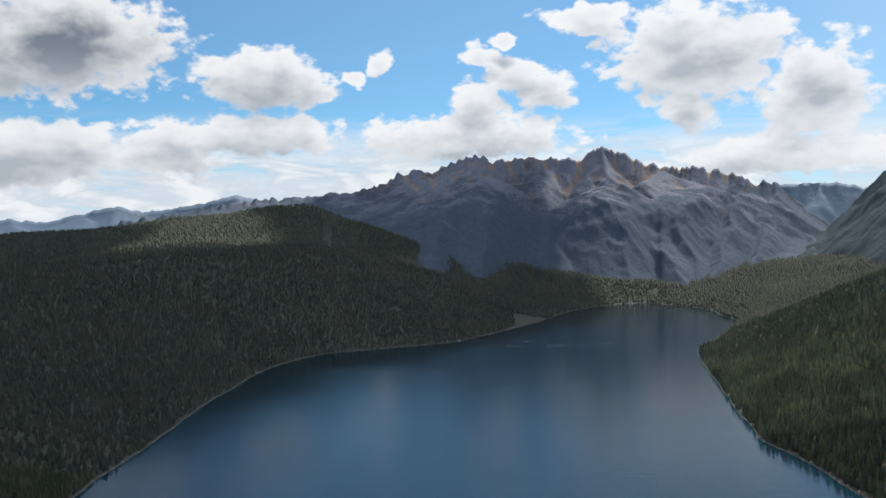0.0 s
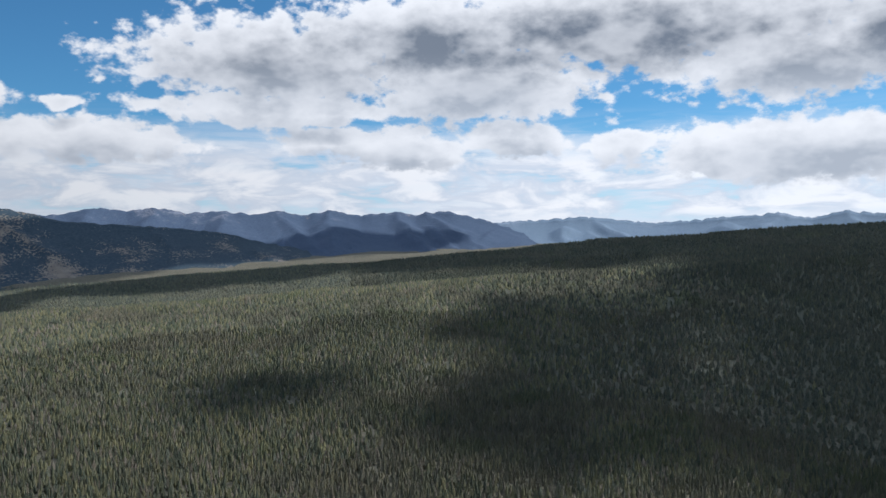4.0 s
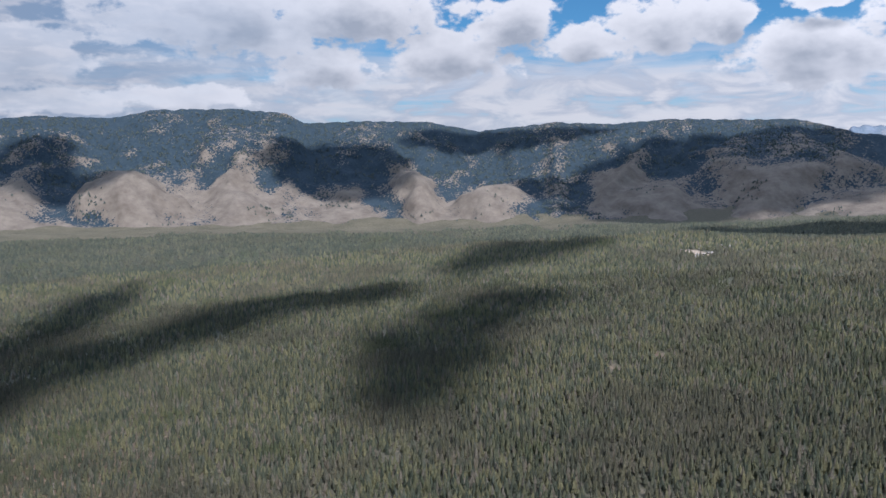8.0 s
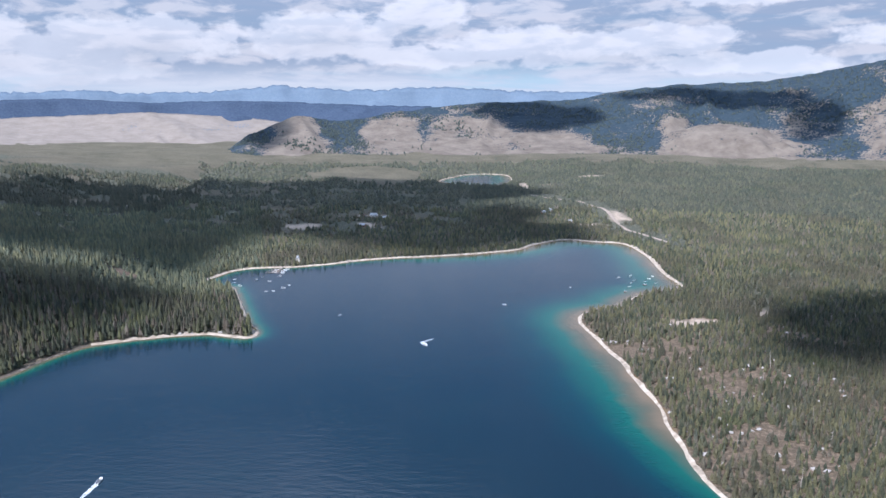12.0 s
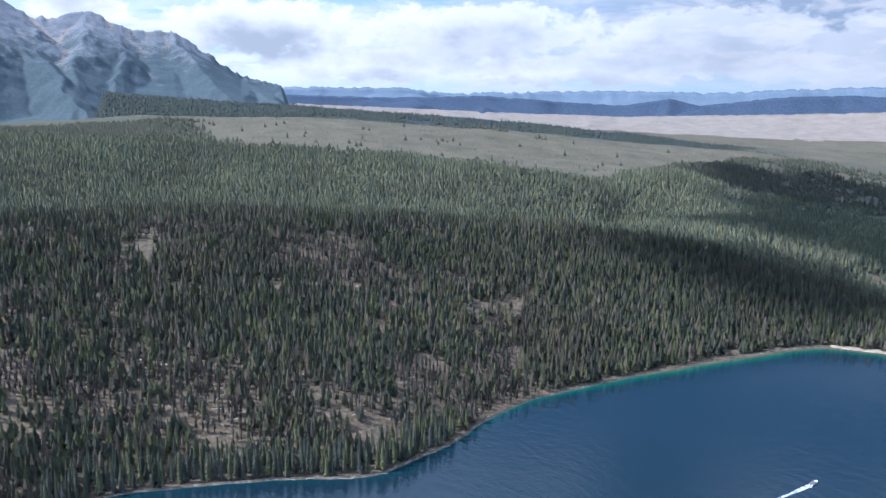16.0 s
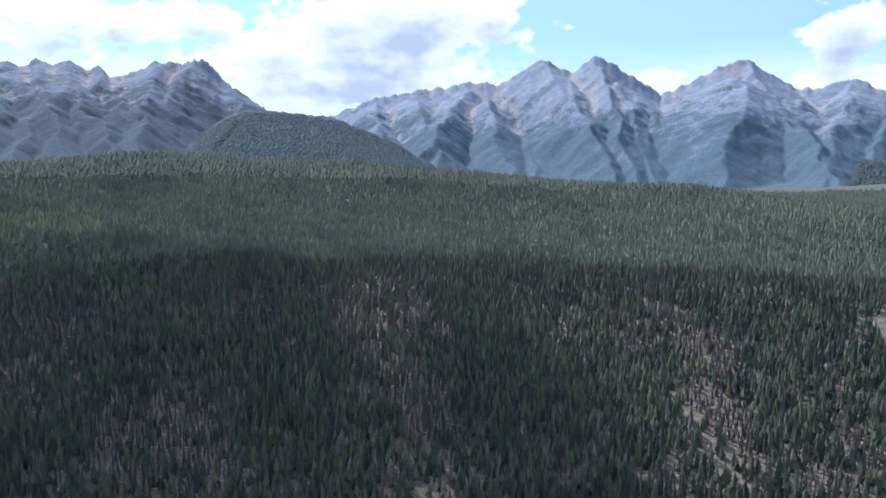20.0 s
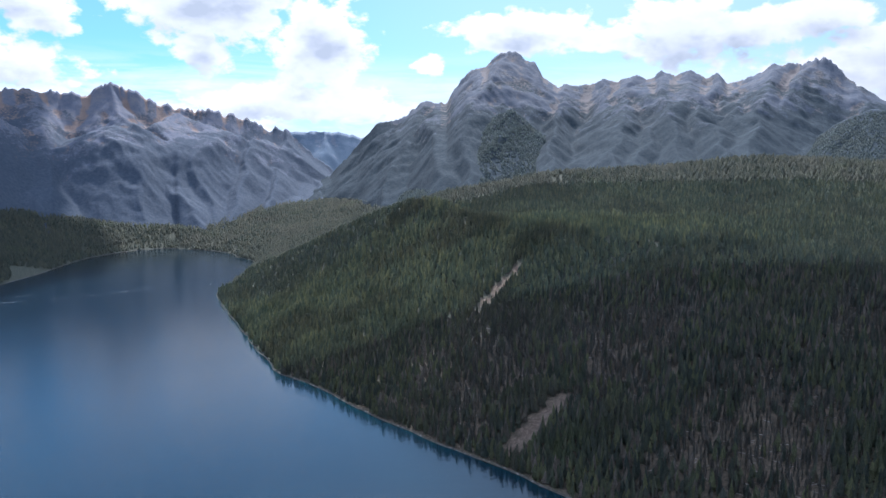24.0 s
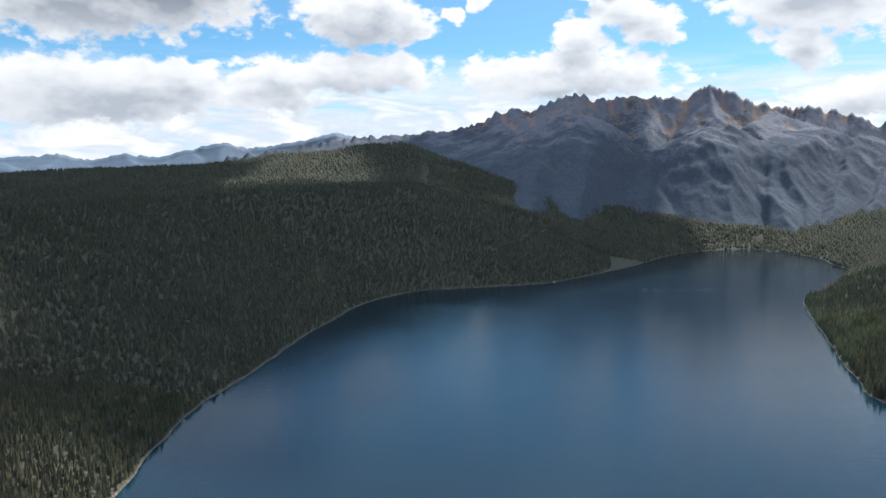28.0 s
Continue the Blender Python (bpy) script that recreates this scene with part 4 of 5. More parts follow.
EAST_RANGE = ((80, -3.6), (82.6, -3.1), (86.5, -1.3), (92.5, 1.5), (95.3, 2.2), (103, 2.4), (107.3, 2.1), (111.1, 2.3), (116.6, 1.7), (120.2, 2.4), (124.5, 2.5), (128.8, 2.3),
              (130, 3.0), (133.4, 3.3), (138.5, 3.2), (141.3, 2.6), (145.6, 2.7), (154.6, 1.8), (161.2, 0.6), (167.4, 0.45), (171, 0.0), (174.5, -0.6), (179, -0.6),
              (186, -1.2), (190, -1.9), (193.2, -1.5), (196.5, -2.7), (198.5, -4.0), (200, -4.6))
BLUE_EAST = ((87.2, 0.85), (84.9, 1.32), (81.8, 1.31), (80.2, 1.54), (79.0, 1.86), (77.0, 1.61), (75.2, 1.88), (73.4, 1.50), (71.0, 1.65), (68.5, 1.38), (67.1, 1.61), (65.3, 1.27), (63.5, 1.65), (61.3, 1.26), (58.8, 1.51), (57.4, 1.25), (56.3, 1.51), (54.8, 1.45), (52.9, 1.00), (51.1, 0.48), (49.7, -0.07), (47.6, -1.13))
FAR_EAST = ((93.0, 0.91), (92.1, 1.70), (90.1, 1.63), (88.8, 2.37), (87.5, 1.48), (86.0, 1.01))
# bare grass spurs at the foot of the eastern range: yaw, elevation of the top, half width in degrees
KNOLLS = ((193.5, -2.6, 2.6), (186.6, -3.1, 2.4), (180.5, -3.0, 4.0), (175.5, -3.4, 4.0), (164.1, -2.1, 5.6), (150.8, -1.9, 6.2), (141.3, -0.8, 4.4), (137.5, -2.6, 3.0), (132.6, -2.2, 3.6),
          (127.0, -3.1, 3.4), (121.4, -1.0, 3.2), (115.0, -2.0, 4.0), (104.5, -1.8, 5.5), (97.0, -1.5, 4.0), (90.5, -2.6, 3.5))
FAR_SOUTH = ((9, 2.0), (12.4, 2.3), (14.7, 2.7), (17.5, 2.0), (20.5, 1.6), (22.1, 2.0), (23.7, 1.7), (26.5, 0.9), (28.5, 1.2), (30.5, 0.7), (32.5, 1.1), (36.6, 0.8),
             (40.6, 0.5), (44.9, 1.0), (47.6, 0.9), (51, 0.7), (56, 0.5))
FAR_NORTH = ((166, -0.3), (174.5, 0), (178.3, 0.1), (183.3, 0.4), (190, 0.2), (194.4, 0.6), (197.9, 0.2), (203.7, 0.1), (207.4, 0.3), (216.3, 0.0), (222.9, 0.2), (228.1, 0.2),
             (234, 0.1), (237.5, 0.5), (242.9, 0.6), (246.2, 0.6), (250, 1.0))
PALE_HILLS = ((190, -2.6), (196, -1.6), (203, -1.1), (210, -1.3), (216, -1.4), (222, -1.5), (230, -1.2), (238, -0.8), (246, -0.4), (250, -0.6))

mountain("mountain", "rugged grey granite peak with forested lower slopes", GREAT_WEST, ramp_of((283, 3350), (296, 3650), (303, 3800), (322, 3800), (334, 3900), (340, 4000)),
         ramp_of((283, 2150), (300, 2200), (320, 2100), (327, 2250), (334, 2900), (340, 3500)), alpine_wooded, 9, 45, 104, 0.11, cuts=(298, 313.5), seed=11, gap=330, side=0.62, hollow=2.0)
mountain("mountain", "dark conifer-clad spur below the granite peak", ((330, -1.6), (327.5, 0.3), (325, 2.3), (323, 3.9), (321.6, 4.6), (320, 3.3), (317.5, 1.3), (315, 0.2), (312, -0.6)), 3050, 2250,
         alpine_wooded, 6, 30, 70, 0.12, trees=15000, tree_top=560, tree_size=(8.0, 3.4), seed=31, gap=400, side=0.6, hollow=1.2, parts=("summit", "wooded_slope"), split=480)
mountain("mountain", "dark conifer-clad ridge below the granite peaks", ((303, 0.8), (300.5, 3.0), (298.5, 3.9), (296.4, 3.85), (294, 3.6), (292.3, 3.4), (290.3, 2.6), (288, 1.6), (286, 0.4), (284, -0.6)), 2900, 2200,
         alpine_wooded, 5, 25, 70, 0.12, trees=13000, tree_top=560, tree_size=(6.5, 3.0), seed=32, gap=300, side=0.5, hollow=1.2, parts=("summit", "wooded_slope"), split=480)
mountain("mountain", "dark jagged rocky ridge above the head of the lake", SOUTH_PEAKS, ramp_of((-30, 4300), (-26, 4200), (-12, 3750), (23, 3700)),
         ramp_of((-30, 3700), (-26, 3300), (-20, 2950), (-10, 2740), (-4, 2600), (1, 2350), (8, 2450), (23, 2800)), alpine_hazed, 18, 45, 104, 0.11, cuts=(-14.5, 0.7), seed=12, gap=330, side=0.62, hollow=2.0)
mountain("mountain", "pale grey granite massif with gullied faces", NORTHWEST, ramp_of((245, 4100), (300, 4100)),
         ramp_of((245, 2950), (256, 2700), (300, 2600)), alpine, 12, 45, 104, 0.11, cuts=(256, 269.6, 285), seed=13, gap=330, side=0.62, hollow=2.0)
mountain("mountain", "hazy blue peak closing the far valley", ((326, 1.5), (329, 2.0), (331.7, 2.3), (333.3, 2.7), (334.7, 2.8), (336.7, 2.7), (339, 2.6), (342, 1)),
         4700, 4000, haze_far, 10, 40, 40, z_foot=100, seed=14)
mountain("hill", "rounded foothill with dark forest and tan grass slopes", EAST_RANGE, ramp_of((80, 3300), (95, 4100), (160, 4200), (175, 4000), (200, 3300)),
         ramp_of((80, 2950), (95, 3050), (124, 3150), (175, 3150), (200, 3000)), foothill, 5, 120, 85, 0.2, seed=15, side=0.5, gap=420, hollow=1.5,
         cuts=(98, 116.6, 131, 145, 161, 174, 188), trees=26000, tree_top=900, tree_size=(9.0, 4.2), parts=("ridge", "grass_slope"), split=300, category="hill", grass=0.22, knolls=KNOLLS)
mountain("mountain_range", "haze-pale rocky peak far behind the ranges", FAR_EAST, 4800, 4300, haze_far, 9, 20, 24, 0.15, seed=36, side=0.5, gap=250, parts=("ridge", "lower_slope"), split=-1)
mountain("mountain_range", "haze-blue forested range beyond the valley", BLUE_EAST, 4600, 3600, haze_mid, 8, 40, 40, 0.2, seed=16, side=0.4, gap=300, cuts=(61, 72, 86), parts=("ridge", "lower_slope"), split=-1)
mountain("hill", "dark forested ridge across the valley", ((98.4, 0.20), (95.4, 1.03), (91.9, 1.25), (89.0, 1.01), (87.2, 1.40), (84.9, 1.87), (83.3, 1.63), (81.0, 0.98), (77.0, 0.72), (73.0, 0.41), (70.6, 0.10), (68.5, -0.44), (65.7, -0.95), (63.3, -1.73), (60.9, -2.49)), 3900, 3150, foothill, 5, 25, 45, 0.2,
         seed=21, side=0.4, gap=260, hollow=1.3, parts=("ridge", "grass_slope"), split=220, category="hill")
mountain("mountain_range", "haze-blue distant range on the horizon", FAR_SOUTH, 4850, 4300, haze_far, 9, 14, 24, 0.2, seed=17, side=0.4, gap=300, parts=("ridge", "lower_slope"), split=-1)
mountain("mountain_range", "haze-blue range beyond the dry valley", FAR_NORTH, 4880, 4400, haze_far, 9, 12, 24, 0.2, seed=18, side=0.3, gap=350, cuts=(200, 225), parts=("ridge", "lower_slope"), split=-1)
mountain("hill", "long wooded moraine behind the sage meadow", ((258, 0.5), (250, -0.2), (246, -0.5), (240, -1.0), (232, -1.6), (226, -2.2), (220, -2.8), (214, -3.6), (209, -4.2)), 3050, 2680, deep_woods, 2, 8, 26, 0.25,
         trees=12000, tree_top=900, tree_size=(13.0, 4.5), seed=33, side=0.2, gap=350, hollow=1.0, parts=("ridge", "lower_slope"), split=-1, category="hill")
mountain("mountain_range", "low haze-blue hills across the dry valley", ((250, 0.3), (244, 0.1), (238, -0.1), (232, 0.0), (226, -0.5), (222, -0.75), (219, -0.3), (217, -0.8), (212, -0.25), (208, -0.15), (203, -0.5), (199, -0.4),
          (194, -0.5), (188, -0.8), (183, -0.9)), 4620, 4250, haze_mid, 4, 15, 24, 0.2, seed=34, side=0.3, gap=350, parts=("ridge", "lower_slope"), split=-1)
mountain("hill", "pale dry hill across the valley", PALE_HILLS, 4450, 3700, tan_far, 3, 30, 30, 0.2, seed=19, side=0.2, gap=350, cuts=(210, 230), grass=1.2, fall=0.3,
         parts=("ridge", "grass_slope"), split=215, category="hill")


def plant(name, label, yaw0, yaw1, r0, r1, spacing, height, width, templates, mat_=None, fade=0, span=(26, 56)):
    """A forest over a sector; fade: 1 thins it out and -1 thickens it over the yaws of span."""
    x, y = scatter(rs, yaw0, yaw1, r0, r1, spacing)
    ok = tree_keep(x, y, shore_distance(x, y), rs)
    if fade:
        ok &= fade * (rs.uniform(0, 1, len(x)) - smooth(np.degrees(np.arctan2(-x, y)) % 360 + 8 * fbm(x / 200, y / 200, 3), *span)) > 0
    forest(name, label, x[ok], y[ok], height, width, templates, rs, mat_)


WL, EL = "dense dark green conifers on the western moraine slope", "dense olive green lodgepole pines on the eastern moraine"
plant("conifer_forest", WL, 196, 343, 470, 1000, 4.9, 15, 2.7, NEAR, needles_dark)
dead_wood = foliage("grey_dead_twigs", ((0.0, (0.080, 0.070, 0.066)), (0.5, (0.135, 0.118, 0.110)), (0.8, (0.190, 0.165, 0.150)), (1.0, (0.175, 0.120, 0.090))), 0.3, 0.0, 0.0)
spindles = [skirt_template(3, ((0.0, 1.0, 0.24), (0.22, 0.66, 0.85), (0.50, 0.94, 0.55)), rs) for _ in range(6)]
x, y = scatter(rs, 222, 336, 470, 1040, 4.6)
ok = (rs.uniform(0, 1, len(x)) < 0.9 * dead_stand(x, y)) & (shore_distance(x, y) > 4) & (ellipse_mask(x, y, SCARS) < 0.6)
forest("dead_forest", "grey-brown dead conifers standing in streaks down the slope", x[ok], y[ok], 13, 1.5, spindles, rs, dead_wood)
fallen = [(np.array([(-1, -0.035, 0.2), (-1, 0.035, 0.2), (-1, 0, 0.7), (1, -0.02, 0.2), (1, 0.02, 0.2), (1, 0, 0.5)]),
           np.array([(0, 1, 2), (3, 5, 4), (0, 2, 5), (0, 5, 3), (1, 4, 5), (1, 5, 2)]))]
x, y = scatter(rs, 222, 336, 470, 1040, 7.0)
ok = (rs.uniform(0, 1, len(x)) < 0.5 * dead_stand(x, y)) & (shore_distance(x, y) > 6)
pale_log, k, b = material("bleached_log", 0.9, 0.1)
k.put(b.inputs["Base Color"], k.ramp(k.add("ShaderNodeNewGeometry").outputs["Random Per Island"], ((0.0, (0.22, 0.19, 0.17)), (1.0, (0.42, 0.38, 0.34)))))
forest("fallen_logs", "bleached fallen trunks lying among the dead trees", x[ok], y[ok], 1.0, 4.5, fallen, rs, pale_log)
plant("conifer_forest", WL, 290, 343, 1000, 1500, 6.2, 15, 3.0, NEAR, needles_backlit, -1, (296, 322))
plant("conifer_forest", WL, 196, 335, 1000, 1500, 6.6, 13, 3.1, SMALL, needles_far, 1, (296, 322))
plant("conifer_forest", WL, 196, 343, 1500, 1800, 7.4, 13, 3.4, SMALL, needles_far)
plant("conifer_forest", WL, 200, 345, 1800, 2500, 9.4, 14, 4.4, FAR, needles_cone)
plant("conifer_forest", EL, 22, 140, 330, 900, 4.6, 10, 2.1, SMALL)
plant("conifer_forest", "short dense lodgepole pines and dead trunks above the shore", 140, 176, 420, 950, 4.1, 8.0, 1.85, SMALL)
plant("conifer_forest", "conifers in shade-darkened green on the eastern moraine", 5, 66, 900, 1700, 7.0, 10, 2.9, SMALL, needles_shade, 1)
plant("conifer_forest", EL, 20, 200, 900, 1300, 6.4, 10, 2.6, SMALL, None, -1)
plant("conifer_forest", EL, 20, 200, 1300, 1700, 7.4, 10, 3.2, MID, None, -1)
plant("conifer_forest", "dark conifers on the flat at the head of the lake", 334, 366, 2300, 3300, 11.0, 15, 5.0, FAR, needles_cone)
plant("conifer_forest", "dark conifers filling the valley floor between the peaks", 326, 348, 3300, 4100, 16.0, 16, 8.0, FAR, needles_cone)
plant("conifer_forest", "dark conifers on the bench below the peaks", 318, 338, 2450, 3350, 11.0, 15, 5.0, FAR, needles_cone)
plant("conifer_forest", "conifers in shade-darkened green on the eastern moraine", -5, 62, 1700, 2350, 9.6, 11, 4.0, SMALL, needles_shade)
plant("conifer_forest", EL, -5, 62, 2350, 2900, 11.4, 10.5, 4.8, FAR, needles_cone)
plant("conifer_forest", EL, 62, 200, 1700, 2900, 11.4, 10.5, 4.8, FAR, needles_shade)


# ---- clouds overhead, out of the picture, whose shade lies on the land: x, y, half length, half width, turn ----
white, k, b = material("cloud_white", 1.0, 0.0)
b.inputs["Base Color"].default_value = (0.85, 0.86, 0.88, 1.0)
CLOUD_Z = 2500.0
SLIP = (CLOUD_Z - 60) / math.tan(radians(SUN_EL))
FINGERS = ((-300, -815, -480, -870, 48), (-470, -860, -890, -1100, 42), (-260, -725, -420, -700, 36), (-400, -735, -680, -775, 52), (-660, -775, -880, -752, 48), (-860, -752, -1020, -655, 34),
           (-600, -360, -830, -440, 62), (-800, -440, -1060, -410, 48), (-1230, -630, -1560, -560, 75), (-830, 300, -900, 430, 48), (-500, 560, -760, 760, 150), (-720, 800, -1050, 800, 150))
SHADE = ((9, 2800, 250, 330), (2, 2750, 250, 300), (10, 2600, 300, 300), (358, 2120, 260, 240), (1, 3000, 330, 400), (8, 3300, 250, 350), (26, 1150, 300, 190), (35, 1500, 300, 200), (20, 1000, 260, 210), (24, 1500, 480, 330), (8, 1900, 420, 330), (-4, 2500, 450, 350), (38, 1900, 250, 220))
SHADE_NORTH = ((213, 960, 70, 130), (190, 1950, 300, 380), (204, 1950, 280, 380), (186, 1550, 170, 260), (198, 1650, 300, 400), (208, 1350, 200, 230), (184, 1330, 90, 210), (306, 720, 260, 150), (298, 800, 200, 110),
               (316, 830, 230, 130), (282, 650, 120, 60))
SHADE_HILLS = ((103, 3250, 250, 420), (163, 4050, 120, 420), (158, 3750, 260, 120), (146, 3900, 330, 170), (143.5, 3600, 150, 240), (128, 3850, 220, 330), (125, 3600, 130, 260), (117, 4150, 130, 480), (104, 3750, 350, 330), (109, 3500, 130, 300), (176, 3800, 200, 260), (195, 3500, 300, 100), (92, 2500, 200, 450), (72, 2650, 200, 500), (57, 2600, 230, 330), (84, 3500, 480, 420), (96, 3650, 460, 400), (64, 3900, 420, 500), (75, 3700, 330, 430), (33, 2450, 330, 420), (47, 2550, 300, 380))
lumps = []
for v in range(5):
    bm = bmesh.new()
    rs = np.random.RandomState(70 + v)
    puffs = [(0, 0, 0.95)]
    for _ in range(46):
        a, q = rs.uniform(0, 2 * math.pi), abs(rs.normal(0.85, 0.22))
        puffs.append((math.cos(a) * q, math.sin(a) * q, rs.uniform(0.04, 0.20) * (1.35 - 0.7 * min(q, 1.4))))
    for px, py, size in puffs:
        ball = bmesh.ops.create_icosphere(bm, subdivisions=3 if size > 0.5 else 1, radius=1.0)["verts"]
        for q in ball:
            n = q.co.normalized()
            f = size * (1 + 0.5 * noise.fractal(n * 1.6 + Vector((9.0 * v + px * 5, py * 5, 0)), 0.6, 2.1, 5))
            q.co = Vector((px + n.x * f, py + n.y * f, n.z * f * (0.45 if n.z > 0 else 0.1)))
    me = bpy.data.meshes.new("cumulus_cloud")
    bm.to_mesh(me)
    bm.free()
    me.materials.append(white)
    lumps.append(me)
TRACKS = [(*polar(np.array(float(yaw)), r), along, across, yaw) for yaw, r, along, across in SHADE + SHADE_NORTH + SHADE_HILLS]
TRACKS += [((x0 + x1) / 2, (y0 + y1) / 2, math.hypot(x1 - x0, y1 - y0) * 0.62, w, math.degrees(math.atan2(-(x1 - x0), y1 - y0))) for x0, y0, x1, y1, w in FINGERS]
for i, (cx, cy, along, across, yaw) in enumerate(TRACKS):
    c = tagged(new("cumulus_cloud", lumps[i % 5]), "white cumulus cloud with a flat base drifting overhead", "cloud", "clouds overhead")
    c.matrix_world = pose(float(cx) - math.sin(radians(SUN_YAW)) * SLIP, float(cy) + math.cos(radians(SUN_YAW)) * SLIP, CLOUD_Z, 0, 0, yaw) \
        @ Matrix.Diagonal((across, along, 300.0, 1))


# ---- helpers for small things ----
def part(name, bm, mat_, parent=None, label=""):
    me = bpy.data.meshes.new(name)
    bm.to_mesh(me)
    bm.free()
    me.materials.append(mat_)
    ob = new(name, me)
    ob.parent = parent
    return tagged(ob, label)


def box(bm, x, y, z, sx, sy, sz, bevel=0.0):
    """A box standing on z."""
    v = bmesh.ops.create_cube(bm, size=1.0)["verts"]
    bmesh.ops.scale(bm, verts=v, vec=(sx, sy, sz))
    bmesh.ops.translate(bm, verts=v, vec=(x, y, z + sz / 2))
    if bevel:
        bmesh.ops.bevel(bm, geom=[e for e in bm.edges if e.verts[0] in v], offset=bevel, segments=1, affect="EDGES")
    return v


def plain(name, col, rough=0.7, spec=0.3, wear=0.25):
    m, k, b = material(name, rough, spec)
    f = k.noise(k.add("ShaderNodeNewGeometry").outputs["Position"], 2.0, 5.0, 0.6)
    k.put(b.inputs["Base Color"], k.mix(k.math("MULTIPLY", k.step(f, 0.35, 0.75), wear), col, tuple(c * 0.55 for c in col)))
    return m


boat_white = plain("white_gelcoat", (0.80, 0.80, 0.79), 0.3, 0.5, 0.1)
boat_dark = plain("dark_upholstery", (0.10, 0.11, 0.13), 0.6)
boat_red = plain("red_hull_paint", (0.30, 0.06, 0.05), 0.4, 0.5)
motor_black = plain("motor_cowling", (0.03, 0.03, 0.035), 0.4)
dock_wood = plain("weathered_dock_wood", (0.24, 0.20, 0.17), 0.9)
log_wall = plain("stained_log_wall", (0.20, 0.12, 0.075), 0.85)
pale_wall = plain("pale_painted_wall", (0.62, 0.60, 0.56), 0.8)
roof_metal = plain("grey_metal_roof", (0.34, 0.35, 0.36), 0.5, 0.5)
roof_brown = plain("brown_shingle_roof", (0.16, 0.11, 0.085), 0.9)
window_glass = plain("dark_window_glass", (0.04, 0.05, 0.06), 0.1, 0.6, 0.0)
granite = plain("pale_granite", (0.30, 0.28, 0.26), 0.95, 0.15, 0.5)
grey_wood = plain("bleached_dead_wood", (0.36, 0.32, 0.28), 0.9, 0.1, 0.4)
foam, k, b = material("wake_foam", 0.9, 0.1)
b.inputs["Base Color"].default_value = (0.75, 0.80, 0.84, 1)
k.put(b.inputs["Alpha"], k.step(k.noise(k.add("ShaderNodeNewGeometry").outputs["Position"], 0.7, 4.0, 0.7), 0.36, 0.62, 0.05, 0.85))
sand_mat, k, b = material("beach_sand", 0.95, 0.1)
f = k.noise(k.add("ShaderNodeNewGeometry").outputs["Position"], 0.12, 6.0, 0.65)
k.put(b.inputs["Base Color"], k.ramp(f, ((0.32, (0.16, 0.128, 0.098)), (0.5, (0.32, 0.27, 0.215)), (0.72, (0.48, 0.43, 0.36)))))
bump(k, b, f, 0.6)


# ---- beach: a narrow sandy ribbon round the shore ----
def shore_ribbon(poly, name, label, mat_, thin=0.0, only=None):
    t = np.roll(poly, -1, 0) - np.roll(poly, 1, 0)
    t /= np.linalg.norm(t, axis=1)[:, None] + 1e-9
    area = 0.5 * np.sum(poly[:, 0] * np.roll(poly[:, 1], -1) - np.roll(poly[:, 0], -1) * poly[:, 1])
    n = np.stack([t[:, 1], -t[:, 0]], 1) * np.sign(area)
    wide = 1.8 + 1.2 * smooth(-poly[:, 1], 380, 520) + 2.5 * smooth(-poly[:, 1], 1000, 1100) + 2.2 * fbm(poly[:, 0] / 26, poly[:, 1] / 26, 3)
    wide -= 1.6 * smooth(poly[:, 0], 330, 400) * (1 - smooth(-poly[:, 1], 735, 775))
    wide += 9 * np.exp(-(((poly[:, 0] - 345) / 55) ** 2 + ((poly[:, 1] + 790) / 30) ** 2))
    wide = np.maximum(wide - thin, 1.0)
    keep = np.arange(len(poly)) if only is None else only
    rows = [poly - n * 1.6, poly + n * 0.6, poly + n * wide[:, None] * 0.7, poly + n * wide[:, None]]
    zs = (-0.25, 0.22, 0.95, 1.1)
    x = np.stack([q[:, 0] for q in rows], 1)
    y = np.stack([q[:, 1] for q in rows], 1)
    z = np.stack([np.maximum(h, land(q[:, 0], q[:, 1]) + 0.12) if h > 0.5 else np.full(len(q), h) for q, h in zip(rows, zs)], 1)
    ob = tagged(new(name, grid_mesh(name, x[keep], y[keep], z[keep], len(keep) == len(poly))), label, "beach", kind="structure")
    ob.data.materials.append(mat_)


stony, k, b = material("stony_shore", 0.95, 0.1)
f = k.noise(k.add("ShaderNodeNewGeometry").outputs["Position"], 0.2, 6.0, 0.65)
k.put(b.inputs["Base Color"], k.ramp(f, ((0.35, (0.07, 0.062, 0.052)), (0.55, (0.14, 0.12, 0.10)), (0.72, (0.36, 0.32, 0.27)))))
is_sandy = (LAKE[:, 1] < -420) & ~((LAKE[:, 0] > 330) & (LAKE[:, 1] > -760))
sandy = np.nonzero(is_sandy)[0]
cut_at = int(np.nonzero(np.diff(sandy) > 1)[0][0]) + 1
sandy = np.concatenate([sandy[cut_at:], sandy[:cut_at]])
rest = np.nonzero(~is_sandy)[0]
shore_ribbon(LAKE, "beach", "narrow pale sand and gravel beach along the lake", sand_mat, only=sandy)
shore_ribbon(LAKE, "shore", "thin dark stony shore below the forest", stony, 0.9, only=rest)
shore_ribbon(TARN, "beach_tarn", "narrow pale shore of the small lake", sand_mat, 3.5)


# ---- the gravel road behind the bay ----
gravel, k, b = material("road_gravel", 0.95, 0.1)
f = k.noise(k.add("ShaderNodeNewGeometry").outputs["Position"], 0.15, 6.0, 0.65)
k.put(b.inputs["Base Color"], k.ramp(f, ((0.32, (0.19, 0.15, 0.12)), (0.7, (0.32, 0.27, 0.225)))))
bump(k, b, f, 0.3)
line_pts = []
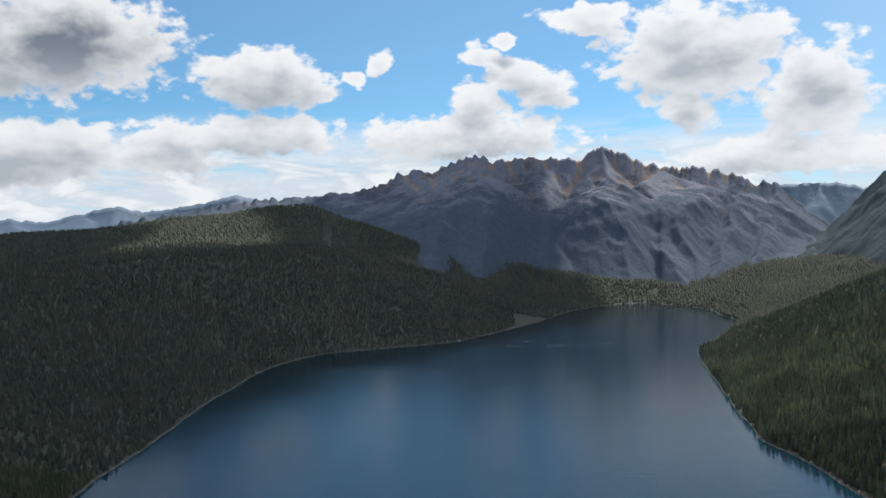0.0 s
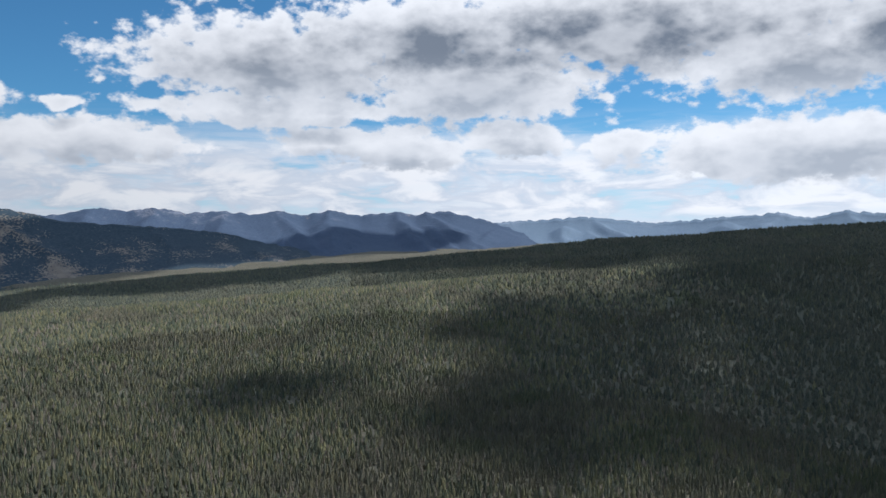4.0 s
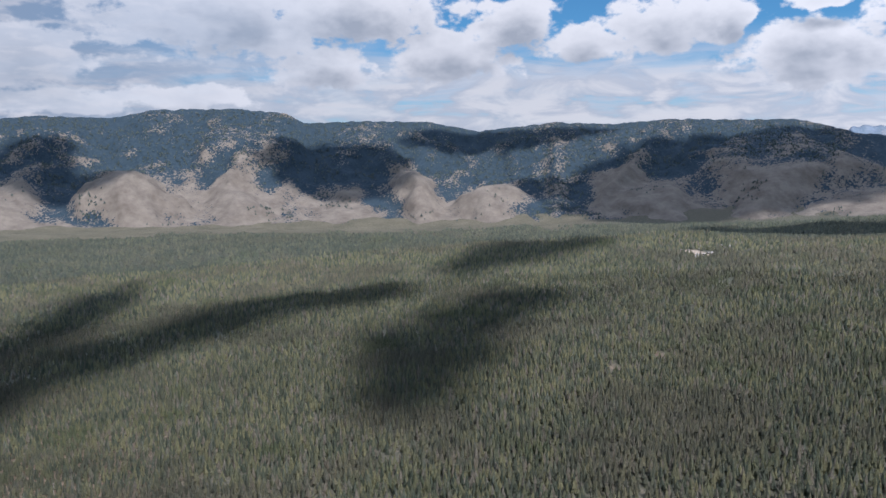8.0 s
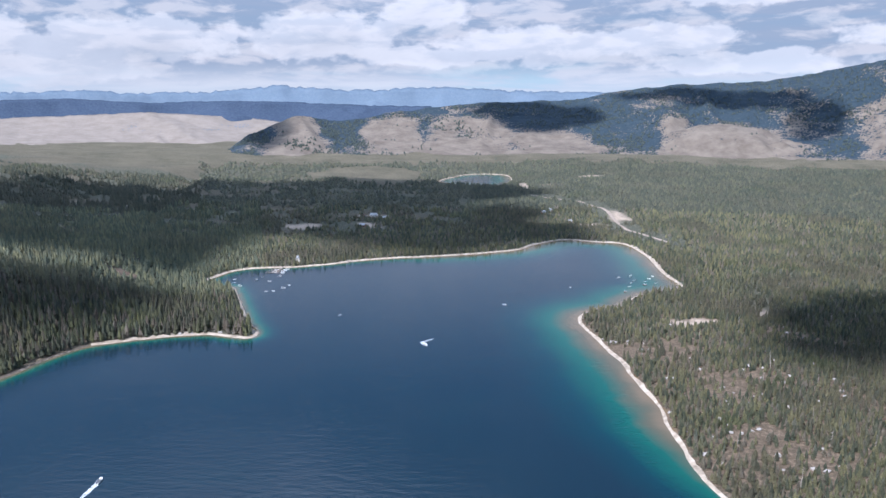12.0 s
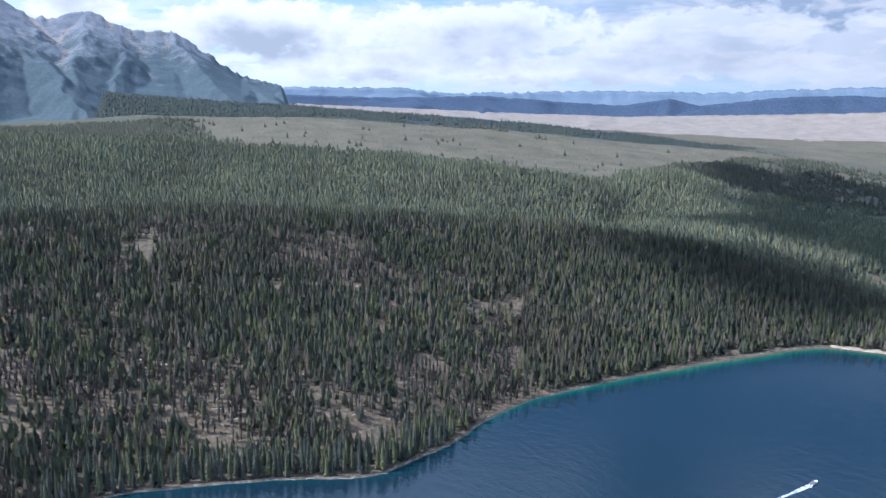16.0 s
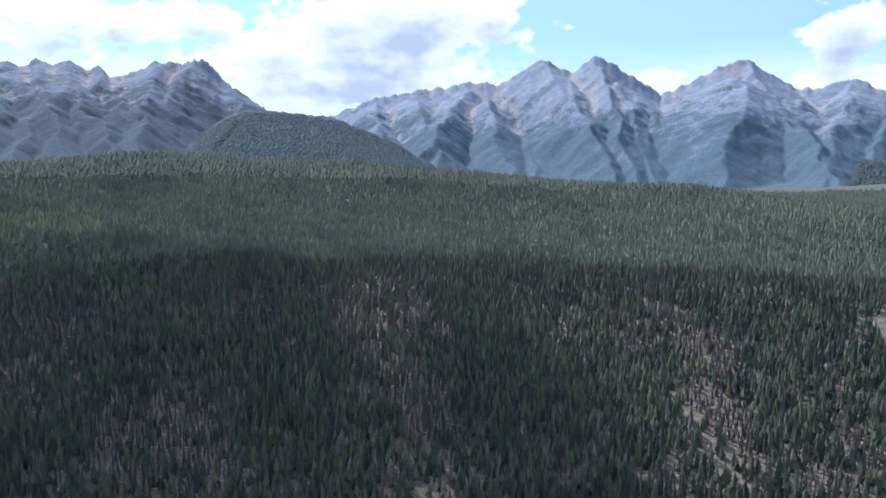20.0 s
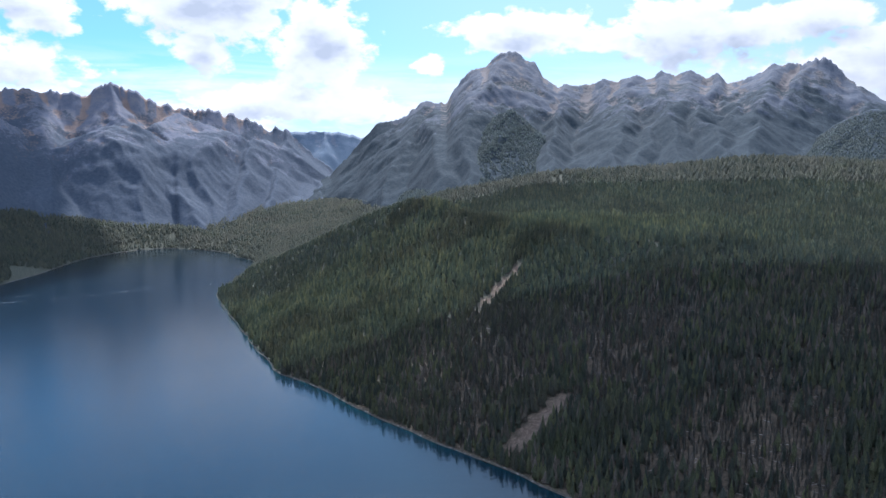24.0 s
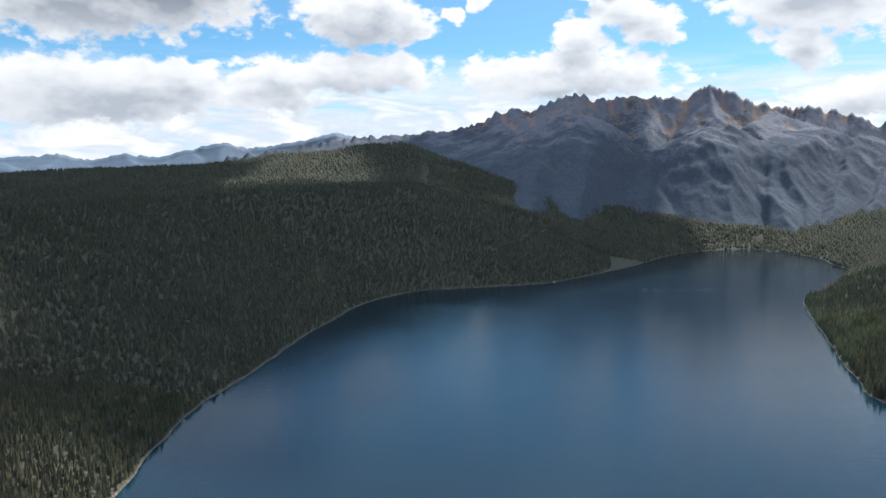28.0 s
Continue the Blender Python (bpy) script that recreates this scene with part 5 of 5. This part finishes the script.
for (ax, ay), (bx, by) in zip(ROAD[:-1], ROAD[1:]):
    line_pts += [(ax + (bx - ax) * s, ay + (by - ay) * s) for s in np.arange(0, 1, 0.125)]
mid = np.array(line_pts)
for _ in range(3):
    mid[1:-1] = (mid[:-2] + 2 * mid[1:-1] + mid[2:]) / 4
way_on = np.gradient(mid, axis=0)
way_on /= np.linalg.norm(way_on, axis=1)[:, None]
sides = [mid + np.stack([-way_on[:, 1], way_on[:, 0]], 1) * w for w in (-3.8, -2.8, 0.0, 2.8, 3.8)]
rx, ry = np.stack([q[:, 0] for q in sides], 1), np.stack([q[:, 1] for q in sides], 1)
road = tagged(new("road", grid_mesh("road", rx, ry, land(rx, ry) + np.array([0.1, 0.5, 0.6, 0.5, 0.1]))), "pale gravel road through the pines behind the bay", "road", kind="structure")
road.data.materials.append(gravel)


# ---- single conifers on the nearest shore ----
def conifer_meshes(seed):
    rs = np.random.RandomState(seed)
    bm = bmesh.new()
    bmesh.ops.create_cone(bm, cap_ends=False, segments=7, radius1=0.27, radius2=0.03, depth=1.0)
    for v in bm.verts:
        v.co.z = (v.co.z + 0.5) * 18.0 - 0.4
    trunk = bpy.data.meshes.new("trunk")
    bm.to_mesh(trunk)
    bm.free()
    trunk.materials.append(bark)
    verts, faces = [], []
    for i in range(130):
        u = (i + rs.rand()) / 130
        u = u ** 1.15
        hgt = 1.8 + 16.4 * u
        q = (2.3 * (1 - u) ** 0.75 + 0.22) * rs.uniform(0.6, 1.2)
        a = i * 2.4 + rs.uniform(-0.5, 0.5)
        ca, sa, w = math.cos(a), math.sin(a), 0.34 * q + 0.18
        droop, lift = -0.55 * q, 0.30
        n = len(verts)
        verts += [(0.05 * ca, 0.05 * sa, hgt + 0.25), (0.55 * q * ca - w * sa, 0.55 * q * sa + w * ca, hgt + droop * 0.6), (q * ca, q * sa, hgt + droop),
                  (0.55 * q * ca + w * sa, 0.55 * q * sa - w * ca, hgt + droop * 0.6), (0.5 * q * ca, 0.5 * q * sa, hgt + droop * 0.2 + lift)]
        faces += [(n, n + 4, n + 1), (n + 1, n + 4, n + 2), (n + 2, n + 4, n + 3), (n + 3, n + 4, n), (n, n + 1, n + 2), (n, n + 2, n + 3)]
    crown = bpy.data.meshes.new("crown")
    crown.from_pydata(verts, [], faces)
    crown.materials.append(single_needles)
    return trunk, crown


single_needles, k, b = material("fir_needles", 0.8, 0.15)
shade_of = k.ramp(k.add("ShaderNodeObjectInfo").outputs["Random"], PINE_DARK[:5])
f = k.noise(k.add("ShaderNodeNewGeometry").outputs["Position"], 1.2, 3.0)
col = k.mix(k.step(f, 0.38, 0.62), k.mix(0.6, shade_of, (0.03, 0.045, 0.035)), k.mix(0.2, shade_of, (0.05, 0.07, 0.05)))
k.put(b.inputs["Base Color"], col)
leaf = k.add("ShaderNodeBsdfTranslucent")
k.put(leaf.inputs[0], col)
both = k.add("ShaderNodeMixShader")
both.inputs[0].default_value = 0.4
k.t.links.new(b.outputs[0], both.inputs[1])
k.t.links.new(leaf.outputs[0], both.inputs[2])
k.t.links.new(both.outputs[0], single_needles.node_tree.nodes["Material Output"].inputs[0])

KINDS = [conifer_meshes(40 + i) for i in range(7)]
rs = np.random.RandomState(21)
tx, ty = rs.uniform(405, 560, 4200), rs.uniform(-330, -60, 4200)
td = shore_distance(tx, ty)
ok = (td > 2.5) & (td < 22)
placed = []
for x, y in zip(tx[ok], ty[ok]):
    if len(placed) >= 290:
        break
    if any((x - a) ** 2 + (y - c) ** 2 < 13 for a, c in placed):
        continue
    placed.append((x, y))
    z = float(land(np.array([x]), np.array([y]))[0])
    s = rs.uniform(0.75, 1.2)
    tree = tagged(new("conifer_tree"), "tall narrow dark green conifer on the lake shore", "tree", "conifers on the shore")
    tree.matrix_world = pose(x, y, z, rs.uniform(-2, 2), rs.uniform(-2, 2), rs.uniform(0, 360)) @ Matrix.Diagonal((s * rs.uniform(0.85, 1.1), s * rs.uniform(0.85, 1.1), s, 1))
    for nm, me in zip(("trunk", "crown"), KINDS[rs.randint(7)]):
        new(nm, me).parent = tree


# ---- dead standing trees and driftwood ----
def snag_meshes(seed):
    rs = np.random.RandomState(seed)
    bm = bmesh.new()
    bmesh.ops.create_cone(bm, cap_ends=True, segments=6, radius1=0.24, radius2=0.04, depth=13.0)
    bmesh.ops.translate(bm, verts=bm.verts, vec=(0, 0, 6.2))
    trunk = bpy.data.meshes.new("trunk")
    bm.to_mesh(trunk)
    bm.free()
    twigs = []
    for i in range(4):
        bm = bmesh.new()
        for _ in range(4):
            v = bmesh.ops.create_cone(bm, cap_ends=True, segments=4, radius1=0.07, radius2=0.02, depth=rs.uniform(1.0, 2.2))["verts"]
            bmesh.ops.translate(bm, verts=v, vec=(0, 0, 0.8))
            m = pose(0, 0, 2.0 + 2.4 * i + rs.uniform(0, 2.2), 70 + rs.uniform(-20, 30), 0, rs.uniform(0, 360))
            m = Matrix.Translation(m.translation) @ pose(0, 0, 0, 0, 0, rs.uniform(0, 360)) @ pose(0, 0, 0, rs.uniform(60, 100))
            bmesh.ops.transform(bm, matrix=m, verts=v)
        me = bpy.data.meshes.new("branch")
        bm.to_mesh(me)
        bm.free()
        twigs.append(me)
    for me in (trunk, *twigs):
        me.materials.append(grey_wood)
    return trunk, twigs


SNAGS = [snag_meshes(60 + i) for i in range(4)]
rs = np.random.RandomState(22)
STANDS = ((690, -334), (714, -255), (622, -390), (480, -262), (753, -142), (640, -230), (600, 120), (640, 40), (700, 180))
for i in range(230):
    if i < 150:
        cx, cy = STANDS[i % 9]
        x, y = rs.normal(cx, 32), rs.normal(cy, 32)
    elif i < 190:
        x, y = rs.uniform(430, 760), rs.uniform(-520, 0)
    else:
        x, y = rs.uniform(-420, -150), rs.uniform(-880, -480)
    d = float(shore_distance(np.array([x]), np.array([y]))[0])
    if d < 5:
        continue
    z = float(land(np.array([x]), np.array([y]))[0])
    s = rs.uniform(0.7, 1.3)
    thing = tagged(new("dead_tree"), "grey leafless dead conifer still standing", "dead tree", "dead standing trees")
    thing.matrix_world = pose(x, y, z, rs.uniform(-6, 6), rs.uniform(-6, 6), rs.uniform(0, 360)) @ Matrix.Diagonal((s, s, s, 1))
    trunk, twigs = SNAGS[i % 4]
    new("trunk", trunk).parent = thing
    for me in twigs:
        new("branch", me).parent = thing

bm = bmesh.new()
v = bmesh.ops.create_cone(bm, cap_ends=True, segments=7, radius1=0.32, radius2=0.16, depth=9.0)["verts"]
for q in v:
    q.co.x += 0.25 * math.sin(q.co.z * 0.4)
log_mesh = bpy.data.meshes.new("driftwood_log")
bm.to_mesh(log_mesh)
bm.free()
log_mesh.materials.append(grey_wood)
near_shore = [i for i, q in enumerate(LAKE) if q[0] > 400 and -340 < q[1] < -40]
for i in near_shore[::2]:
    q, t = LAKE[i], LAKE[i + 1] - LAKE[i - 1]
    turn = math.degrees(math.atan2(t[1], t[0])) + rs.uniform(-25, 25)
    log = tagged(new("driftwood_log", log_mesh), "bleached fallen log lying on the shore", "log", "driftwood logs on the shore")
    s = rs.uniform(0.5, 1.3)
    log.matrix_world = pose(q[0] + rs.uniform(-1, 2), q[1] + rs.uniform(-2, 2), 0.45, 90, 0, turn + 90) @ Matrix.Diagonal((s, s, s, 1))

# ---- granite boulders ----
STONES = []
for i in range(6):
    bm = bmesh.new()
    bmesh.ops.create_icosphere(bm, subdivisions=2, radius=1.0)
    for v in bm.verts:
        v.co *= 1 + 0.45 * noise.noise(v.co * 1.3 + Vector((7.0 * i, 0, 0)))
        v.co.z *= 0.7
    me = bpy.data.meshes.new("boulder")
    bm.to_mesh(me)
    bm.free()
    me.materials.append(granite)
    STONES.append(me)
rs = np.random.RandomState(23)
for i in range(260):
    if i < 170:
        x, y = rs.uniform(-330, -120), rs.uniform(-860, -490)
    elif i < 215:
        x, y = rs.normal(-1440, 35), rs.normal(-285, 25)
    else:
        x, y = rs.uniform(240, 330), rs.uniform(-860, -795)
    d = float(shore_distance(np.array([x]), np.array([y]))[0])
    if d < 4:
        continue
    s = rs.uniform(0.8, 2.6) * (1.6 if 170 <= i < 215 else 1.0)
    z = float(land(np.array([x]), np.array([y]))[0])
    ob = tagged(new("boulder", STONES[i % 6]), "pale weathered granite boulder among the trees", "boulder", "granite boulders")
    ob.matrix_world = pose(x, y, z + 0.25 * s, rs.uniform(-15, 15), rs.uniform(-15, 15), rs.uniform(0, 360)) @ Matrix.Diagonal((s * rs.uniform(0.8, 1.4), s, s * rs.uniform(0.7, 1.2), 1))


# ---- boats ----
def boat(x, y, turn, size=1.0, hull_mat=None, label="white motorboat moored on the lake", group="moored boats", canopy=False):
    ob = tagged(new("motorboat"), label, "boat", group)
    ob.matrix_world = pose(x, y, 0.0, 0, 0, turn) @ Matrix.Diagonal((size, size, size, 1))
    bm = bmesh.new()
    rings = []
    for yy, w, keel in ((-3.2, 1.10, -0.25), (-1.5, 1.22, -0.3), (0.5, 1.2, -0.3), (2.2, 0.85, -0.22), (3.4, 0.08, 0.25)):
        sheer = 0.72 + 0.07 * max(yy, 0)
        rings.append([bm.verts.new(q) for q in ((-w, yy, sheer), (-w * 0.86, yy, 0.1), (0, yy, keel), (w * 0.86, yy, 0.1), (w, yy, sheer))])
    for a, c in zip(rings[:-1], rings[1:]):
        for i in range(4):
            bm.faces.new((a[i], a[i + 1], c[i + 1], c[i]))
    bm.faces.new(rings[0])
    part("hull", bm, hull_mat or boat_white, ob)
    bm = bmesh.new()
    top = [bm.verts.new(q) for q in ((-0.95, 0.7, 0.80), (0.95, 0.7, 0.80), (0.72, 2.2, 0.90), (0.0, 3.3, 0.97), (-0.72, 2.2, 0.90))]
    low = [bm.verts.new(v.co - Vector((0, 0, 0.08))) for v in top]
    bm.faces.new(top)
    for i in range(5):
        bm.faces.new((low[i], low[(i + 1) % 5], top[(i + 1) % 5], top[i]))
    part("foredeck", bm, boat_white, ob)
    bm = bmesh.new()
    box(bm, 0, -1.2, 0.35, 2.0, 3.2, 0.08)
    part("cockpit_floor", bm, boat_dark, ob)
    for yy in (-0.2, -2.4):
        bm = bmesh.new()
        box(bm, 0, yy, 0.43, 1.7, 0.6, 0.4, 0.06)
        part("seat", bm, boat_dark, ob)
    bm = bmesh.new()
    v = box(bm, 0, 0.75, 0.85, 1.7, 0.06, 0.5)
    bmesh.ops.rotate(bm, verts=v, cent=(0, 0.75, 0.85), matrix=Matrix.Rotation(0.5, 3, "X"))
    part("windshield", bm, window_glass, ob)
    bm = bmesh.new()
    box(bm, 0, -3.4, 0.35, 0.42, 0.5, 0.85, 0.08)
    motor = part("outboard_motor", bm, motor_black, ob)
    bm = bmesh.new()
    box(bm, 0, -3.4, -0.5, 0.14, 0.3, 0.9)
    part("drive_leg", bm, motor_black, motor)
    if canopy:
        bm = bmesh.new()
        box(bm, 0, -1.0, 1.75, 2.0, 2.6, 0.1, 0.04)
        for sx in (-0.9, 0.9):
            for sy in (-2.2, 0.2):
                box(bm, sx, sy, 0.7, 0.05, 0.05, 1.06)
        part("canopy", bm, boat_white, ob)
    return ob


MARINA = ((314, -1056), (310, -1072), (294, -1050), (287, -1081), (261, -1027), (274, -995), (265, -1010), (283, -992), (345, -1059), (326, -1020), (340, -1038))
BAY = ((-184, -1082), (-202, -1091), (-203, -1067), (-190, -1030), (-212, -1040), (-217, -1060), (-228, -1048), (-180, -1002), (-196, -1050), (-224, -1075), (-232, -1090))
rs = np.random.RandomState(24)
for i, (x, y) in enumerate(MARINA + BAY):
    boat(x, y, rs.uniform(-60, 60) + 90, rs.uniform(0.6, 0.9), boat_red if i in (15, 18) else None,
         "dark red motorboat moored in the bay" if i in (15, 18) else "white motorboat moored on the lake", canopy=i % 3 == 0)
boat(-24, -934, 70, 0.75, label="white motorboat out on the open water", group="boats under way")
boat(-112, -1024, 20, 0.65, label="small white boat in the bay mouth", group="boats under way")
boat(167, -882, 130, 0.7, label="white motorboat out on the open water", group="boats under way")
boat(60, -774, 50, 0.9, label="white motorboat turning ahead of its wake", group="boats under way", canopy=True)
boat(254, -476, 182, 1.25, label="white speedboat running ahead of a long wake", group="boats under way")
boat(34, 1838, 100, 1.3, label="white motorboat by the far shore", group="boats under way")


faint, k, b = material("faint_wake", 0.5, 0.3)
b.inputs["Base Color"].default_value = (0.30, 0.36, 0.42, 1)
k.put(b.inputs["Alpha"], k.step(k.noise(k.add("ShaderNodeNewGeometry").outputs["Position"], 0.05, 4.0, 0.7), 0.40, 0.66, 0.0, 0.45))


def wake(points, widths, label, mat_=None):
    """A strip of foam that widens along its way, a finger over the water."""
    p, bm = [Vector(q) for q in points], bmesh.new()
    rows = []
    rs = np.random.RandomState(5)
    n = 24
    for i in range(n + 1):
        f = i / n * (len(p) - 1)
        j = min(int(f), len(p) - 2)
        c = p[j].lerp(p[j + 1], f - j)
        t = (p[j + 1] - p[j]).normalized()
        w = np.interp(i / n, np.linspace(0, 1, len(widths)), widths) * rs.uniform(0.6, 1.25)
        rows.append([bm.verts.new((c.x - t.y * w * s, c.y + t.x * w * s, 0.06 + 0.10 * (s == 0))) for s in (-1, -0.4, 0, 0.5, 1)])
    for a, c in zip(rows[:-1], rows[1:]):
        for i in range(4):
            bm.faces.new((a[i], a[i + 1], c[i + 1], c[i]))
    tagged(part("boat_wake", bm, mat_ or foam), label, "wake")


wake(((254, -472), (255, -455), (257, -430), (259, -405)), (1.9, 1.3, 0.7, 0.3), "long white foam wake behind a speedboat")
wake(((61, -777), (64, -784), (58, -790), (52, -796)), (3.0, 2.0, 1.2, 0.4), "curved white foam wake behind a motorboat")
wake(((30, 1836), (70, 1822), (130, 1812), (200, 1815)), (3.0, 2.0, 1.5, 0.8), "thin pale wake along the far shore", faint)
wake(((70, 1760), (180, 1735), (320, 1745), (430, 1790)), (2.0, 2.5, 2.0, 0.8), "thin pale wake curving over the lake", faint)


# ---- docks ----
def dock(x, y, turn, length, fingers, label):
    ob = tagged(new("dock"), label, "dock", "docks of the marina")
    ob.matrix_world = pose(x, y, 0, 0, 0, turn)
    bm = bmesh.new()
    box(bm, 0, length / 2, 0.55, 2.4, length, 0.25, 0.03)
    part("walkway", bm, dock_wood, ob)
    for i in range(fingers):
        for side in (-1, 1):
            bm = bmesh.new()
            box(bm, side * 6.2, length * (0.45 + 0.5 * i / max(1, fingers - 1)), 0.52, 10.0, 1.3, 0.22, 0.03)
            part("finger_pier", bm, dock_wood, ob)
    for i in range(int(length / 5) + 1):
        for side in (-1, 1):
            bm = bmesh.new()
            bmesh.ops.create_cone(bm, cap_ends=True, segments=8, radius1=0.16, radius2=0.16, depth=3.4)
            bmesh.ops.translate(bm, verts=bm.verts, vec=(side * 1.3, i * 5.0, 0.0))
            part("pile", bm, dock_wood, ob)


dock(296, -1140, -10, 42, 4, "weathered wooden marina dock with finger piers")
dock(205, -1188, -5, 20, 1, "short wooden dock off the beach")
for i in range(7):
    boat(288 + 12.5 * (i % 2) + rs.uniform(-2, 2), -1124 + 4.2 * i, 90 + rs.uniform(-8, 8), 0.95, label="white motorboat tied up at the dock", canopy=i % 2 == 0)


# ---- lodge and cabins ----
def cabin(x, y, turn, w, l, wall_mat, roof_mat, label):
    z = float(land(np.array([float(x)]), np.array([float(y)]))[0]) - 0.15
    ob = tagged(new("cabin"), label, "cabin", "lakeside cabins")
    ob.matrix_world = pose(x, y, z, 0, 0, turn)
    h, ridge = 3.0, 3.0 + 0.4 * w
    bm = bmesh.new()
    prof = [(-w / 2, 0), (w / 2, 0), (w / 2, h), (0, ridge - 0.15), (-w / 2, h)]
    a = [bm.verts.new((px, -l / 2, pz)) for px, pz in prof]
    c = [bm.verts.new((px, l / 2, pz)) for px, pz in prof]
    bm.faces.new(a[::-1]), bm.faces.new(c)
    for i in range(5):
        bm.faces.new((a[i], a[(i + 1) % 5], c[(i + 1) % 5], c[i]))
    part("wall", bm, wall_mat, ob)
    for side in (-1, 1):
        bm = bmesh.new()
        e = side * (w / 2 + 0.6)
        q = [(0, ridge), (e, h - 0.35), (e, h - 0.17), (0, ridge + 0.2)]
        a = [bm.verts.new((px, -l / 2 - 0.6, pz)) for px, pz in q]
        c = [bm.verts.new((px, l / 2 + 0.6, pz)) for px, pz in q]
        bm.faces.new(a), bm.faces.new(c[::-1])
        for i in range(4):
            bm.faces.new((a[i], a[(i + 1) % 4], c[(i + 1) % 4], c[i]))
        part("roof", bm, roof_mat, ob)
    for side in (-1, 1):
        for i in range(max(2, int(l / 4))):
            bm = bmesh.new()
            box(bm, side * w / 2, -l / 2 + (i + 0.5) * l / max(2, int(l / 4)), 1.0, 0.12, 1.3, 1.2)
            pane = part("window", bm, window_glass, ob)
            bm = bmesh.new()
            yy = -l / 2 + (i + 0.5) * l / max(2, int(l / 4))
            box(bm, side * w / 2, yy, 0.88, 0.2, 1.5, 0.12)
            part("sill", bm, dock_wood, pane)
    bm = bmesh.new()
    box(bm, 0, l / 2, 0.0, 1.1, 0.12, 2.1)
    part("door", bm, dock_wood, ob)
    bm = bmesh.new()
    box(bm, w * 0.2, 0, ridge - 1.0, 0.8, 0.8, 2.0, 0.04)
    part("chimney", bm, granite, ob)


cabin(285, -1180, 10, 11, 20, pale_wall, roof_metal, "pale lakeside lodge with a metal roof by the beach")
for i, (x, y, m, r) in enumerate(((343, -1152, log_wall, roof_brown), (362, -1158, log_wall, roof_brown), (225, -1594, pale_wall, roof_metal), (199, -1571, log_wall, roof_metal),
                                  (245, -1580, pale_wall, roof_brown), (-138, -1672, pale_wall, roof_metal), (232, -1492, log_wall, roof_metal), (-165, -1548, pale_wall, roof_metal), (-120, -1650, log_wall, roof_metal))):
    cabin(x, y, 40 * i, 7 + i % 3, 11 + i % 4, m, r, "small lakeside cabin under tall pines" if m is log_wall else "pale lakeside cabin in a clearing")

# ---- sagebrush on the meadow ----
rs = np.random.RandomState(25)
mx, my = scatter(rs, 210, 257, 1350, 2750, 26)
mm = (meadow_mask(mx, my) > 0.5) & (fbm(mx / 120, my / 120, 3) > -0.1)
BUSH = [cone_template(5, ((0.0, 0.9), (0.6, 0.8)), rs) for _ in range(4)]
forest("sagebrush", "grey-green sagebrush scattered over the dry meadow", mx[mm], my[mm], 1.6, 1.9, BUSH, rs)
